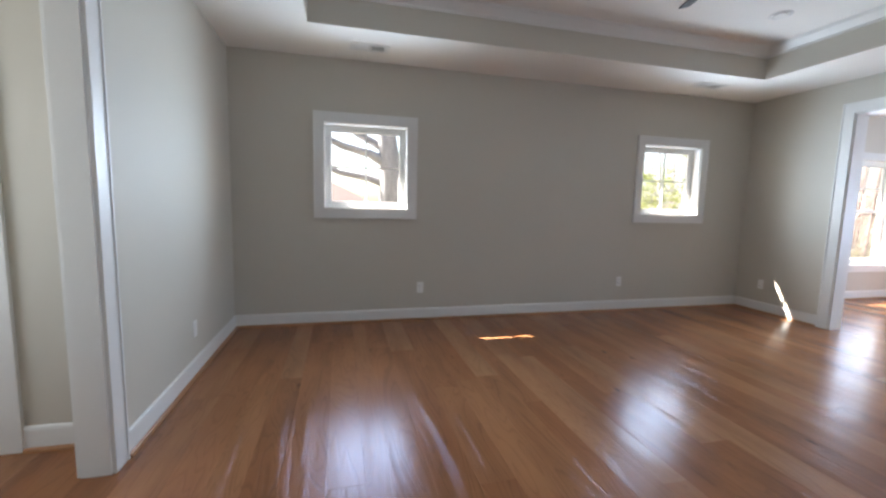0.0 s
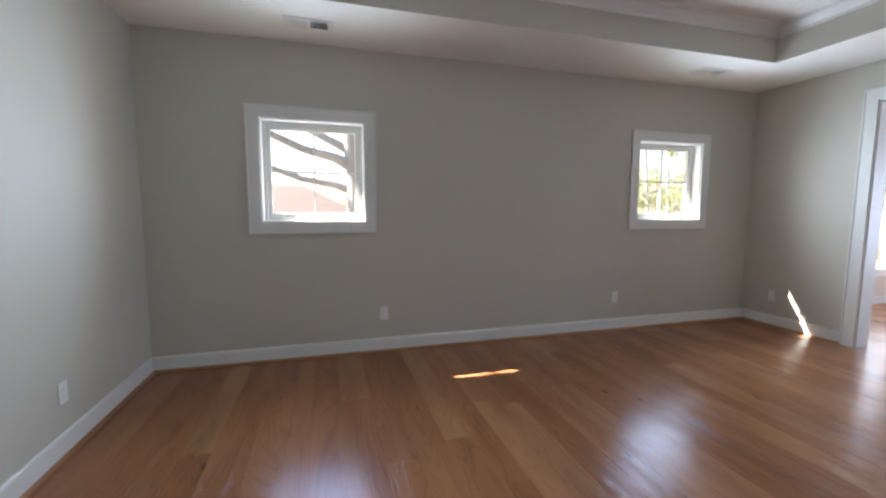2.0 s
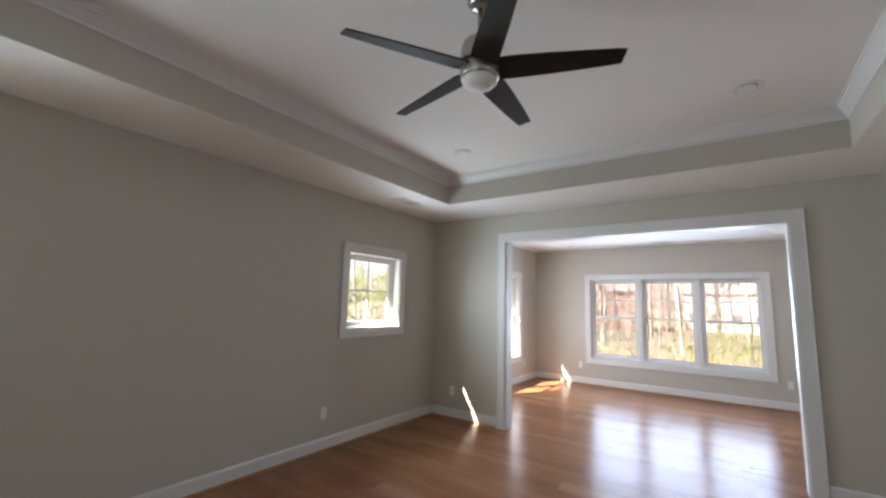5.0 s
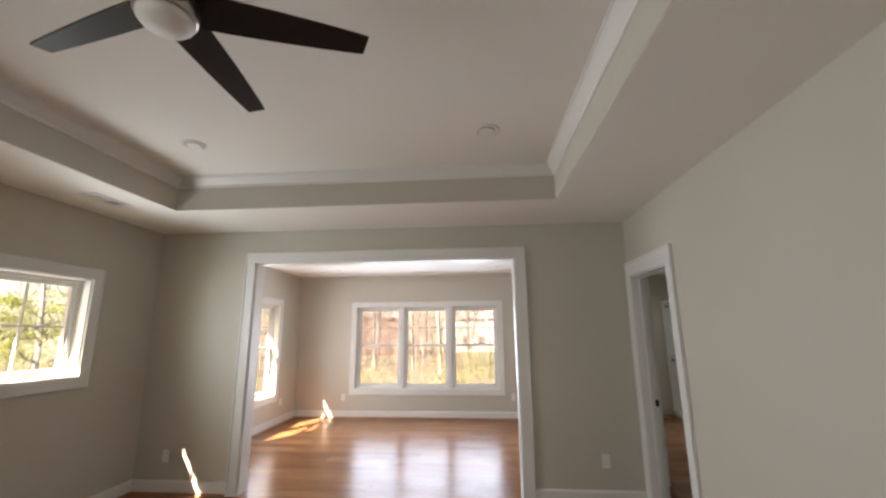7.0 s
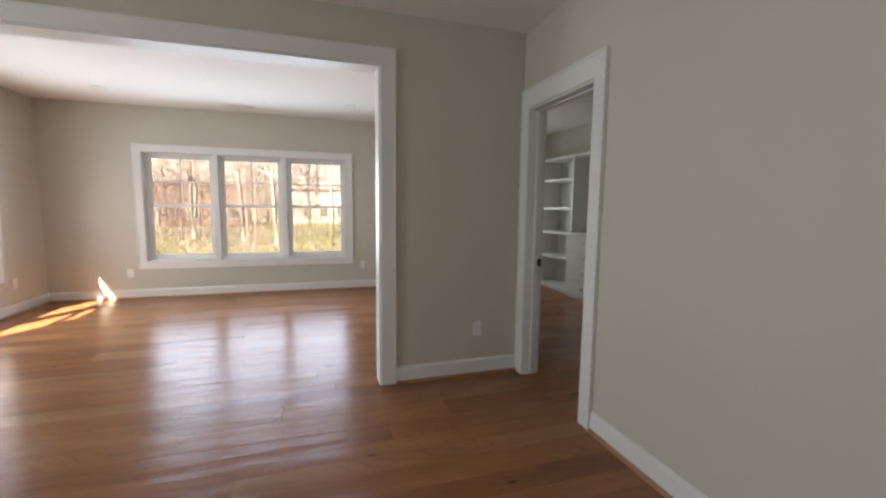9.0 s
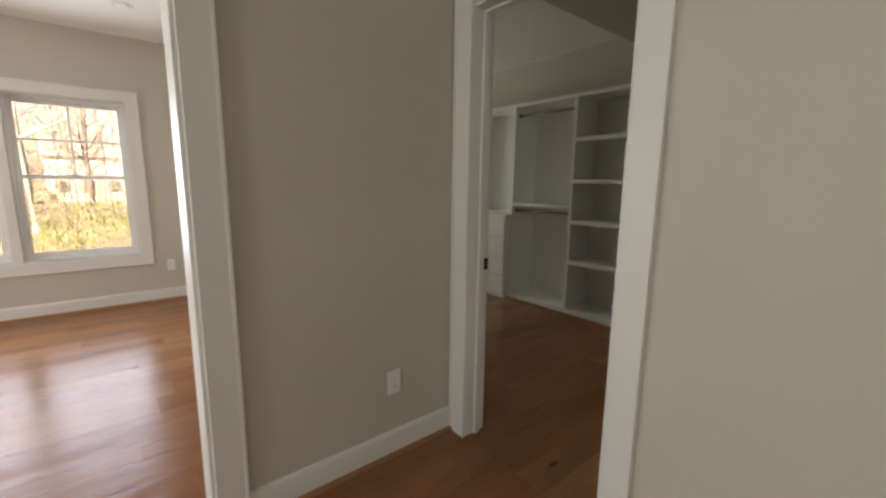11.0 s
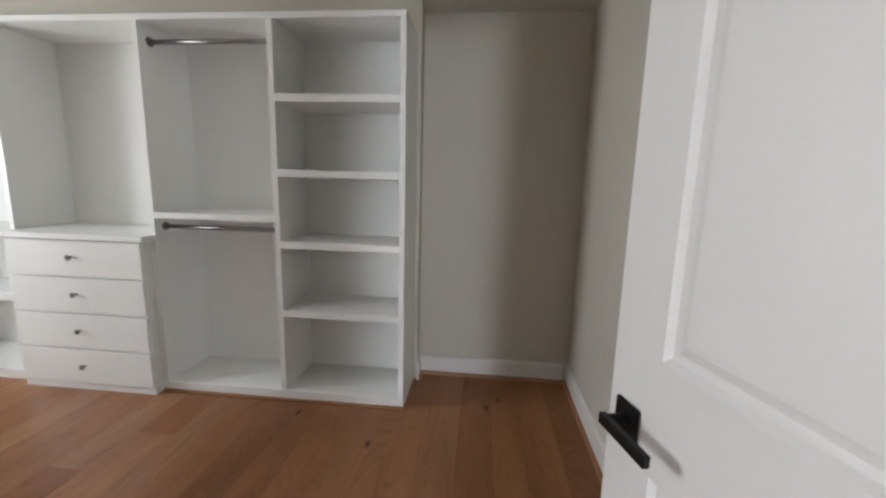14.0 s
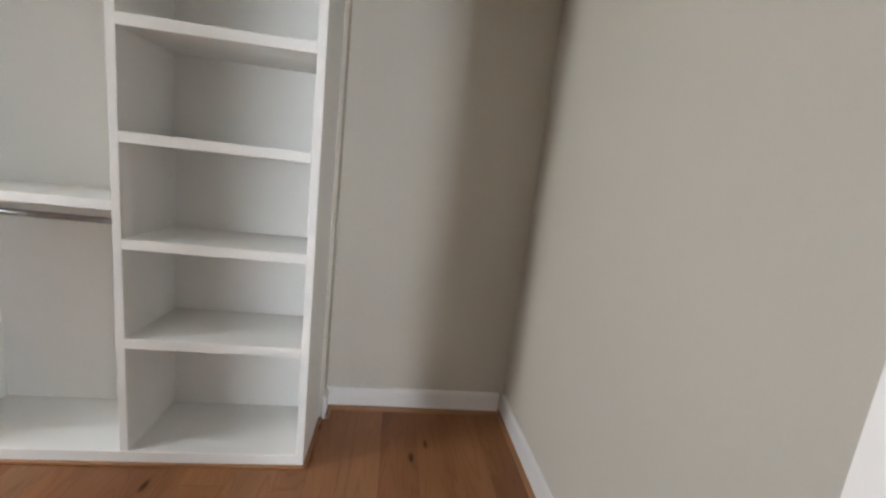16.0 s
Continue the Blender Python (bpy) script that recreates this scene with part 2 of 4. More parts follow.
def slab(bm, u, v, w, axis, us, holes):
    """A wall from u[0] to u[1] along its run, v[0] to v[1] through its thickness, w[0] to w[1] up; holes are (u0, u1, w0, w1)."""
    cu = sorted({*u, *us, *[c for h in holes for c in h[:2]]})
    cw = sorted({*w, *[c for h in holes for c in h[2:]]})
    full = lambda i, k: 0 <= i < len(cu) - 1 and 0 <= k < len(cw) - 1 and not any(
        h[0] <= (cu[i] + cu[i + 1]) / 2 <= h[1] and h[2] <= (cw[k] + cw[k + 1]) / 2 <= h[3] for h in holes)
    cache = {}

    def vert(a, b, c):
        if (a, b, c) not in cache:
            cache[a, b, c] = bm.verts.new((a, b, c) if axis == "x" else (b, a, c))
        return cache[a, b, c]

    for i in range(len(cu) - 1):
        for k in range(len(cw) - 1):
            if not full(i, k):
                continue
            a0, a1, c0, c1 = cu[i], cu[i + 1], cw[k], cw[k + 1]
            for b in v:
                bm.faces.new([vert(a0, b, c0), vert(a1, b, c0), vert(a1, b, c1), vert(a0, b, c1)])
            for di, dk, q in ((-1, 0, ((a0, c0), (a0, c1))), (1, 0, ((a1, c0), (a1, c1))), (0, -1, ((a0, c0), (a1, c0))), (0, 1, ((a0, c1), (a1, c1)))):
                if not full(i + di, k + dk):
                    bm.faces.new([vert(q[0][0], v[0], q[0][1]), vert(q[1][0], v[0], q[1][1]), vert(q[1][0], v[1], q[1][1]), vert(q[0][0], v[1], q[0][1])])
    return bm


def wall(name, label, axis, u, v, w, holes=(), mat=WALL):
    ob = part(name, slab(bmesh.new(), u, v, w, axis, (), holes), mat)
    return tagged(ob, label, "wall", kind="structure")


# ---- plan ----
CH, TRAY = 2.66, 2.97                       # ceiling and tray heights
XW, XE, YS, YN = -0.46, 5.745, -0.688, 4.325  # bedroom
XE2, XS, YS2 = 5.915, 9.45, -0.213          # sitting room
CX0, CX1, CY0, CYB, CYN = 4.775, 10.0, -3.205, -3.305, -0.815  # closet
W1, W2 = (0.39, 1.24, 1.195, 2.05), (4.125, 4.98, 1.195, 2.05)
W3, W4 = (0.435, 3.18, 0.51, 2.05), (6.93, 8.59, 0.51, 2.05)
OPEN = (0.425, 3.22, -0.02, 2.315)
DOOR = (4.870, 5.650, -0.02, 2.085)
HALL = (1.20, 2.10, -0.02, 2.075)
CW = (-2.08, -1.0, 0.95, 2.05)
HW = (1.15, 2.05, 0.95, 2.05)

wall("wall_north", "greige painted exterior wall with three white-cased windows", "x", (XW - 0.12, XS + 0.17), (YN, YN + 0.17), (-0.3, 3.1), (W1, W2, W4))
wall("wall_west", "greige painted bedroom wall with a white-cased doorway", "y", (YS - 0.12, YN), (XW - 0.12, XW), (-0.012, 3.1), (HALL,))
wall("wall_south", "greige painted bedroom wall with the closet doorway", "x", (XW, CX1), (CYN, YS), (-0.012, 3.1), (DOOR,))
wall("wall_east", "greige painted wall with a wide cased opening", "y", (YS, YN), (XE, XE2), (-0.012, 3.1), (OPEN,))
wall("wall_sitting_south", "greige painted sitting room wall", "x", (XE2, XS), (YS2 - 0.12, YS2), (-0.012, 3.1))
wall("wall_sitting_east", "greige painted exterior wall with a triple window", "y", (YS2 - 0.12, YN), (XS, XS + 0.17), (-0.3, 3.1), (W3,))
wall("wall_closet_west", "greige painted closet side wall", "y", (CYB - 0.12, CYN), (CX0 - 0.12, CX0), (-0.012, 3.1))
wall("wall_closet_nook", "greige painted closet end wall beside the shelving", "x", (CX0, 5.775), (CYB - 0.12, CYB), (-0.012, 3.1))
wall("wall_closet_south", "greige painted closet wall behind the shelving", "x", (5.775, CX1), (CYB - 0.12, CY0), (-0.012, 3.1))
wall("wall_closet_east", "greige painted exterior closet wall with a window", "y", (CYB - 0.12, CYN), (CX1, CX1 + 0.17), (-0.3, 3.1), (CW,))
wall("wall_hall_north", "greige painted hallway wall", "x", (-2.2, XW - 0.12), (2.375, 2.5), (-0.012, 3.1))
wall("wall_hall_south", "greige painted hallway wall", "x", (-2.2, XW - 0.12), (0.7, 0.82), (-0.012, 3.1))
wall("wall_hall_west", "greige painted hallway wall", "y", (0.7, 2.5), (-2.37, -2.2), (-0.012, 3.1), (HW,))

# ceilings
TX0, TX1, TY0, TY1 = 0.305, 4.928, 0.135, 3.565
ring = boxes((XW, TX0, YS, YN, CH, CH + 0.1), (TX1, XE, YS, YN, CH, CH + 0.1), (TX0, TX1, YS, TY0, CH, CH + 0.1), (TX0, TX1, TY1, YN, CH, CH + 0.1))
tagged(part("ceiling", ring, CEIL), "flat white bedroom ceiling border round a raised tray", "ceiling", kind="structure")
tray = thing("tray_sides", "greige painted upright sides of the ceiling tray", "ceiling", kind="structure")
for row in ((TX0 - 0.02, TX0 + 0.003, TY0 - 0.02, TY1 + 0.02), (TX1 - 0.003, TX1 + 0.02, TY0 - 0.02, TY1 + 0.02),
            (TX0 + 0.003, TX1 - 0.003, TY0 - 0.02, TY0 + 0.003), (TX0 + 0.003, TX1 - 0.003, TY1 - 0.003, TY1 + 0.02)):
    part("side", boxes((*row, CH + 0.002, TRAY)), WALL, tray)
tagged(part("ceiling_tray", boxes((TX0 - 0.02, TX1 + 0.02, TY0 - 0.02, TY1 + 0.02, TRAY, TRAY + 0.1)), CEIL), "flat white raised tray ceiling", "ceiling", kind="structure")
tagged(part("ceiling_sitting", boxes((XE2, XS, YS2, YN, CH, CH + 0.1)), CEIL), "flat white sitting room ceiling", "ceiling", kind="structure")
tagged(part("ceiling_closet", boxes((5.765, CX1, CY0, CYN, CH, CH + 0.1)), CEIL), "flat white closet ceiling", "ceiling", kind="structure")
tagged(part("ceiling_soffit", boxes((CX0, 5.765, CYB, CYN, 2.30, CH + 0.1)), WALL), "lowered closet soffit by the door", "ceiling", kind="structure")
tagged(part("ceiling_hall", boxes((-2.2, XW - 0.12, 0.82, 2.375, CH, CH + 0.1)), CEIL), "flat white hallway ceiling", "ceiling", kind="structure")


def sweep_frame(bm, x0, x1, y0, y1, profile):
    """A moulding round the inside of a rectangle; profile rows are (inward, height)."""
    loops = [[bm.verts.new(p) for p in ((x0 + d, y0 + d, z), (x1 - d, y0 + d, z), (x1 - d, y1 - d, z), (x0 + d, y1 - d, z))] for d, z in profile]
    for a, b in zip(loops, loops[1:] + loops[:1]):
        for i in range(4):
            bm.faces.new((a[i], a[(i + 1) % 4], b[(i + 1) % 4], b[i]))
    return bm


crown = sweep_frame(bmesh.new(), TX0 + 0.001, TX1 - 0.001, TY0 + 0.001, TY1 - 0.001, [(0.0, 2.872), (0.011, 2.872), (0.013, 2.894), (0.021, 2.901), (0.032, 2.914), (0.054, 2.940), (0.062, 2.946), (0.064, 2.958), (0.075, 2.962), (0.075, TRAY + 0.002), (0.0, TRAY + 0.002)])
tagged(part("crown_moulding", crown, TRIM), "white crown moulding round the ceiling tray", "moulding", kind="structure")


# ---- skirting and casings ----
def baseboard(axis, u0, u1, face, side):
    """Runs along axis from u0 to u1; face is the wall's plane and side the way into the room."""
    def run(rows):
        bm = bmesh.new()
        a = [bm.verts.new((u0, face + side * d, z) if axis == "x" else (face + side * d, u0, z)) for d, z in rows]
        b = [bm.verts.new((u1, face + side * d, z) if axis == "x" else (face + side * d, u1, z)) for d, z in rows]
        for i in range(len(rows)):
            j = (i + 1) % len(rows)
            bm.faces.new((a[i], a[j], b[j], b[i]))
        bm.faces.new(a)
        bm.faces.new(list(reversed(b)))
        return bm
    ob = part("baseboard", run([(0, 0), (0.015, 0), (0.015, 0.108), (0.012, 0.120), (0.007, 0.126), (0, 0.128)]), TRIM)
    tagged(ob, "white painted baseboard with a stained shoe moulding", "baseboard", kind="structure")
    part("shoe_moulding", run([(0.015, 0), (0.033, 0), (0.032, 0.008), (0.028, 0.015), (0.021, 0.020), (0.015, 0.021)]), SHOE, ob, "brown stained quarter-round")


CSW, CST = 0.10, 0.018
baseboard("x", XW, XE, YN, -1)
baseboard("y", 2.205, YN - 0.03, XW, 1)
baseboard("y", YS, 1.09, XW, 1)
baseboard("x", XW + 0.03, 4.769, YS, 1)
baseboard("y", 3.325, YN - 0.03, XE, -1)
baseboard("y", YS + 0.02, 0.322, XE, -1)
baseboard("x", XE2, XS, YN, -1)
baseboard("y", YS2, YN - 0.03, XS, -1)
baseboard("x", XE2, XS - 0.03, YS2, 1)
baseboard("y", CYB, CYN - 0.02, CX0, 1)
baseboard("x", CX0 + 0.03, 5.775, CYB, 1)
baseboard("y", CYB + 0.03, CY0 + 0.018, 5.775, -1)
baseboard("x", -0.955, XW - 0.12, 2.375, -1)
baseboard("x", 5.76, CX1, CYN, -1)


def casing(parent, axis, hole, face, out, wide=CSW, head=None, foot=False, names=("casing_leg", "casing_leg", "casing_head")):
    """Casing boards round an opening on one face of its wall, each with a raised outer bead."""
    u0, u1, w0, w1 = hole
    head = head or wide
    bead = 0.012

    profile = [(0, 0), (0, CST - 0.002), (0.002, CST), (wide - bead, CST), (wide - bead, CST + 0.006), (wide - 0.002, CST + 0.007), (wide, CST + 0.005), (wide, 0)]

    def board(name, corner0, corner1):
        """One mitred board between two corners; a corner gives the place at a share of the width."""
        bm = bmesh.new()
        ends = []
        for corner in (corner0, corner1):
            row = []
            for d, h in profile:
                u, w = corner(d / wide)
                row.append(bm.verts.new((u, face + out * h, w) if axis == "x" else (face + out * h, u, w)))
            ends.append(row)
        for i in range(len(profile)):
            j = (i + 1) % len(profile)
            bm.faces.new((ends[0][i], ends[0][j], ends[1][j], ends[1][i]))
        bm.faces.new(ends[0])
        bm.faces.new(list(reversed(ends[1])))
        return part(name, bm, TRIM, parent)

    low = lambda f: w0 - f * wide if foot else w0
    c1, c2 = (lambda f: (u0 - f * wide, low(f))), (lambda f: (u0 - f * wide, w1 + f * head))
    c3, c4 = (lambda f: (u1 + f * wide, w1 + f * head)), (lambda f: (u1 + f * wide, low(f)))
    board(names[0], c1, c2)
    board(names[1], c4, c3)
    board(names[2], c2, c3)
    if foot:
        board("casing_sill", c1, c4)


def jamb_boards(parent, axis, hole, v0, v1, thick=0.018, foot=False):
    """Lining boards inside an opening."""
    u0, u1, w0, w1 = hole
    f = (lambda bm, p, q, r, s: box(bm, p, q, v0, v1, r, s, 0.001)) if axis == "x" else (lambda bm, p, q, r, s: box(bm, v0, v1, p, q, r, s, 0.001))
    part("jamb", f(bmesh.new(), u0, u0 + thick, w0, w1), TRIM, parent)
    part("jamb", f(bmesh.new(), u1 - thick, u1, w0, w1), TRIM, parent)
    part("head_jamb", f(bmesh.new(), u0 + thick, u1 - thick, w1 - thick, w1), TRIM, parent)
    if foot:
        part("stool", f(bmesh.new(), u0 + thick, u1 - thick, w0, w0 + thick), TRIM, parent)


opening = thing("cased_opening", "wide white-cased opening between bedroom and sitting room", "opening", kind="structure")
casing(opening, "y", (OPEN[0] + 0.005, OPEN[1] - 0.005, 0, OPEN[3] - 0.005), XE, -1, 0.108)
casing(opening, "y", (OPEN[0] + 0.005, OPEN[1] - 0.005, 0, OPEN[3] - 0.005), XE2, 1, 0.108)
jamb_boards(opening, "y", OPEN, XE, XE2)

closet_frame = thing("door_frame", "white painted closet door frame with a black strike plate", "door frame", kind="structure")
casing(closet_frame, "x", (DOOR[0] + 0.012, DOOR[1] - 0.020, 0, DOOR[3] - 0.006), YS, 1, 0.108, 0.14)
casing(closet_frame, "x", (DOOR[0] + 0.006, DOOR[1] - 0.006, 0, DOOR[3] - 0.006), CYN, -1, 0.08, 0.1)
jamb_boards(closet_frame, "x", DOOR, CYN, YS, 0.020)
part("hinge_jamb", boxes((DOOR[0] + 0.003, DOOR[0] + 0.028, CYN - 0.022, YS - 0.003, 0, DOOR[3] - 0.020), bevel=0.002), TRIM, closet_frame)
stop_y = (CYN + 0.04, CYN + 0.075)
part("door_stop", boxes((DOOR[1] - 0.036, DOOR[1] - 0.024, *stop_y, 0, DOOR[3] - 0.024), bevel=0.002), TRIM, closet_frame)
part("door_stop", boxes((DOOR[0] + 0.0285, DOOR[0] + 0.040, *stop_y, 0, DOOR[3] - 0.024), bevel=0.002), TRIM, closet_frame)
part("door_stop", boxes((DOOR[0] + 0.0405, DOOR[1] - 0.036, *stop_y, DOOR[3] - 0.036, DOOR[3] - 0.024), bevel=0.002), TRIM, closet_frame)
part("strike_plate", boxes((DOOR[1] - 0.0265, DOOR[1] - 0.0235, CYN + 0.002, CYN + 0.034, 0.875, 0.932), bevel=0.001), BLACK, closet_frame, "black metal strike plate")
part("strike_hole", boxes((DOOR[1] - 0.0272, DOOR[1] - 0.0260, CYN + 0.010, CYN + 0.024, 0.890, 0.918)), SLOT, closet_frame, "dark latch hole")

hall_frame = thing("doorway", "white-cased doorway to the hallway", "opening", kind="structure")
casing(hall_frame, "y", (HALL[0] + 0.005, HALL[1] - 0.008, 0, HALL[3] - 0.005), XW, 1, 0.108)
casing(hall_frame, "y", (HALL[0] + 0.005, HALL[1] - 0.008, 0, HALL[3] - 0.005), XW - 0.12, -1, 0.108)
jamb_boards(hall_frame, "y", HALL, XW - 0.12, XW)
hall_trim = thing("hall_door_casing", "white casing of a further hallway door", "door frame", kind="structure")
part("casing_leg", boxes((-1.06, -0.955, 2.352, 2.375, 0, 2.2), bevel=0.003), TRIM, hall_trim)
part("door_face", boxes((-1.9, -1.06, 2.362, 2.375, 0, 2.07), bevel=0.003), TRIM, hall_trim)


# ---- windows ----
def muntins(bm, axis, u0, u1, w0, w1, v, nu, nw, t=0.014):
    for i in range(1, nu):
        c = u0 + (u1 - u0) * i / nu
        box(bm, c - t / 2, c + t / 2, v - 0.008, v + 0.008, w0, w1) if axis == "x" else box(bm, v - 0.008, v + 0.008, c - t / 2, c + t / 2, w0, w1)
    for k in range(1, nw):
        c = w0 + (w1 - w0) * k / nw
        box(bm, u0, u1, v - 0.0075, v + 0.0075, c - t / 2, c + t / 2) if axis == "x" else box(bm, v - 0.0075, v + 0.0075, u0, u1, c - t / 2, c + t / 2)
    return bm


def ring_frame(axis, u0, u1, w0, w1, v0, v1, wide, bottom=None):
    b = bottom or wide
    rows = [(u0, u0 + wide, w0, w1), (u1 - wide, u1, w0, w1), (u0 + wide, u1 - wide, w1 - wide, w1), (u0 + wide, u1 - wide, w0, w0 + b)]
    bm = bmesh.new()
    for a0, a1, c0, c1 in rows:
        box(bm, a0, a1, v0, v1, c0, c1, 0.003) if axis == "x" else box(bm, v0, v1, a0, a1, c0, c1, 0.003)
    return bm


def pane(parent, axis, u0, u1, w0, w1, v):
    g = part("pane", box(bmesh.new(), u0, u1, v - 0.002, v + 0.002, w0, w1) if axis == "x" else box(bmesh.new(), v - 0.002, v + 0.002, u0, u1, w0, w1), GLASS, parent)
    g.visible_shadow = False
    return g


def picture_window(name, label, axis, hole, face, out):
    win = thing(name, label, "window", kind="structure")
    casing(win, axis, (hole[0] + 0.004, hole[1] - 0.004, hole[2] + 0.004, hole[3] - 0.004), face, -out, CSW, foot=True)
    jamb_boards(win, axis, hole, *sorted((face, face + out * 0.10)), thick=0.014, foot=True)
    u0, u1, w0, w1 = hole
    v = sorted((face + out * 0.10, face + out * 0.165))
    part("window_frame", ring_frame(axis, u0, u1, w0, w1, *v, 0.042), VINYL, win)
    v = sorted((face + out * 0.112, face + out * 0.152))
    part("sash", ring_frame(axis, u0 + 0.042, u1 - 0.042, w0 + 0.042, w1 - 0.042, *v, 0.034), VINYL, win)
    g = (u0 + 0.076, u1 - 0.076, w0 + 0.076, w1 - 0.076)
    part("muntin_bars", muntins(bmesh.new(), axis, *g, face + out * 0.132, 2, 2), VINYL, win)
    pane(win, axis, *g, face + out * 0.142)
    c = u0 + 0.30
    crank = part("crank_base", boxes((c - 0.045, c + 0.045, face + 0.078, face + 0.108, w0 + 0.014, w0 + 0.026), bevel=0.004), VINYL, win)
    part("crank_handle", boxes((c - 0.02, c + 0.17, face + 0.066, face + 0.080, w0 + 0.020, w0 + 0.029), bevel=0.003), VINYL, crank, "folded white crank handle")
    part("crank_knob", lathe(bmesh.new(), [(0.004, 0.0), (0.009, 0.004), (0.009, 0.018), (0.004, 0.022)], 12, Matrix.Translation((c + 0.16, face + 0.072, w0 + 0.034))), VINYL, crank)
    part("sash_lock", boxes((u1 - 0.060, u1 - 0.030, face + 0.086, face + 0.112, w0 + 0.24, w0 + 0.34), bevel=0.004), VINYL, win)
    return win


def double_hung(win, axis, u0, u1, w0, w1, face, out):
    """One unit: frame, a lower sash inside and an upper sash outside, the upper one with a grid of four."""
    v = sorted((face + out * 0.085, face + out * 0.165))
    frame_ob = part("window_frame", ring_frame(axis, u0, u1, w0, w1, *v, 0.028), VINYL, win)
    mid = (w0 + w1) / 2 + 0.03
    a, b = u0 + 0.028, u1 - 0.028
    v = sorted((face + out * 0.095, face + out * 0.125))
    low = part("lower_sash", ring_frame(axis, a, b, w0 + 0.028, mid + 0.018, *v, 0.036, 0.05), VINYL, win)
    pane(low, axis, a + 0.036, b - 0.036, w0 + 0.078, mid - 0.018, face + out * 0.11)
    v = sorted((face + out * 0.128, face + out * 0.158))
    up = part("upper_sash", ring_frame(axis, a, b, mid - 0.018, w1 - 0.028, *v, 0.036), VINYL, win)
    g = (a + 0.036, b - 0.036, mid + 0.018, w1 - 0.064)
    part("muntin_bars", muntins(bmesh.new(), axis, *g, face + out * 0.140, 2, 2, 0.016), VINYL, up)
    pane(up, axis, *g, face + out * 0.147)
    c = (a + b) / 2
    lo, hi = sorted((face + out * 0.083, face + out * 0.125))
    part("sash_lock", box(bmesh.new(), c - 0.03, c + 0.03, lo, hi, mid + 0.018, mid + 0.030, 0.003) if axis == "x" else box(bmesh.new(), lo, hi, c - 0.03, c + 0.03, mid + 0.018, mid + 0.030, 0.003), VINYL, low)


picture_window("window_1", "small square white window with a four-pane grid", "x", W1, YN, 1)
picture_window("window_2", "small square white window beside the cased opening", "x", W2, YN, 1)
w3 = thing("window_3", "wide white triple double-hung window", "window", kind="structure")
casing(w3, "y", (W3[0] + 0.004, W3[1] - 0.004, W3[2] + 0.004, W3[3] - 0.004), XS, -1, CSW, foot=True)
jamb_boards(w3, "y", W3, XS, XS + 0.085, 0.014, True)
span = (W3[1] - W3[0] - 0.028 - 2 * 0.07) / 3
for i in range(3):
    a = W3[0] + 0.014 + i * (span + 0.07)
    double_hung(w3, "y", a, a + span, W3[2] + 0.014, W3[3] - 0.014, XS, 1)
    if i < 2:
        part("mullion", boxes((XS + 0.012, XS + 0.165, a + span, a + span + 0.07, W3[2] + 0.014, W3[3] - 0.014), bevel=0.003), TRIM, w3)
w4 = thing("window_4", "tall white paired double-hung window in the sitting room", "window", kind="structure")
casing(w4, "x", (W4[0] + 0.004, W4[1] - 0.004, W4[2] + 0.004, W4[3] - 0.004), YN, -1, CSW, foot=True)
jamb_boards(w4, "x", W4, YN, YN + 0.085, 0.014, True)
half = (W4[1] - W4[0] - 0.028 - 0.07) / 2
for i in range(2):
    a = W4[0] + 0.014 + i * (half + 0.07)
    double_hung(w4, "x", a, a + half, W4[2] + 0.014, W4[3] - 0.014, YN, 1)
part("mullion", boxes((a - 0.07, a, YN + 0.012, YN + 0.165, W4[2] + 0.014, W4[3] - 0.014), bevel=0.003), TRIM, w4)
w5 = thing("window_5", "white double-hung closet window", "window", kind="structure")
casing(w5, "y", (CW[0] + 0.004, CW[1] - 0.004, CW[2] + 0.004, CW[3] - 0.004), CX1, -1, CSW, foot=True)
jamb_boards(w5, "y", CW, CX1, CX1 + 0.085, 0.014, True)
double_hung(w5, "y", CW[0] + 0.014, CW[1] - 0.014, CW[2] + 0.014, CW[3] - 0.014, CX1, 1)

# unseen window, added so that daylight reaches the hallway
w6 = thing("window_6", "unseen white double-hung window, added to light the hallway", "window", kind="structure")
casing(w6, "y", (HW[0] + 0.004, HW[1] - 0.004, HW[2] + 0.004, HW[3] - 0.004), -2.2, 1, CSW, foot=True)
jamb_boards(w6, "y", HW, -2.285, -2.2, 0.014, True)
double_hung(w6, "y", HW[0] + 0.014, HW[1] - 0.014, HW[2] + 0.014, HW[3] - 0.014, -2.2, -1)


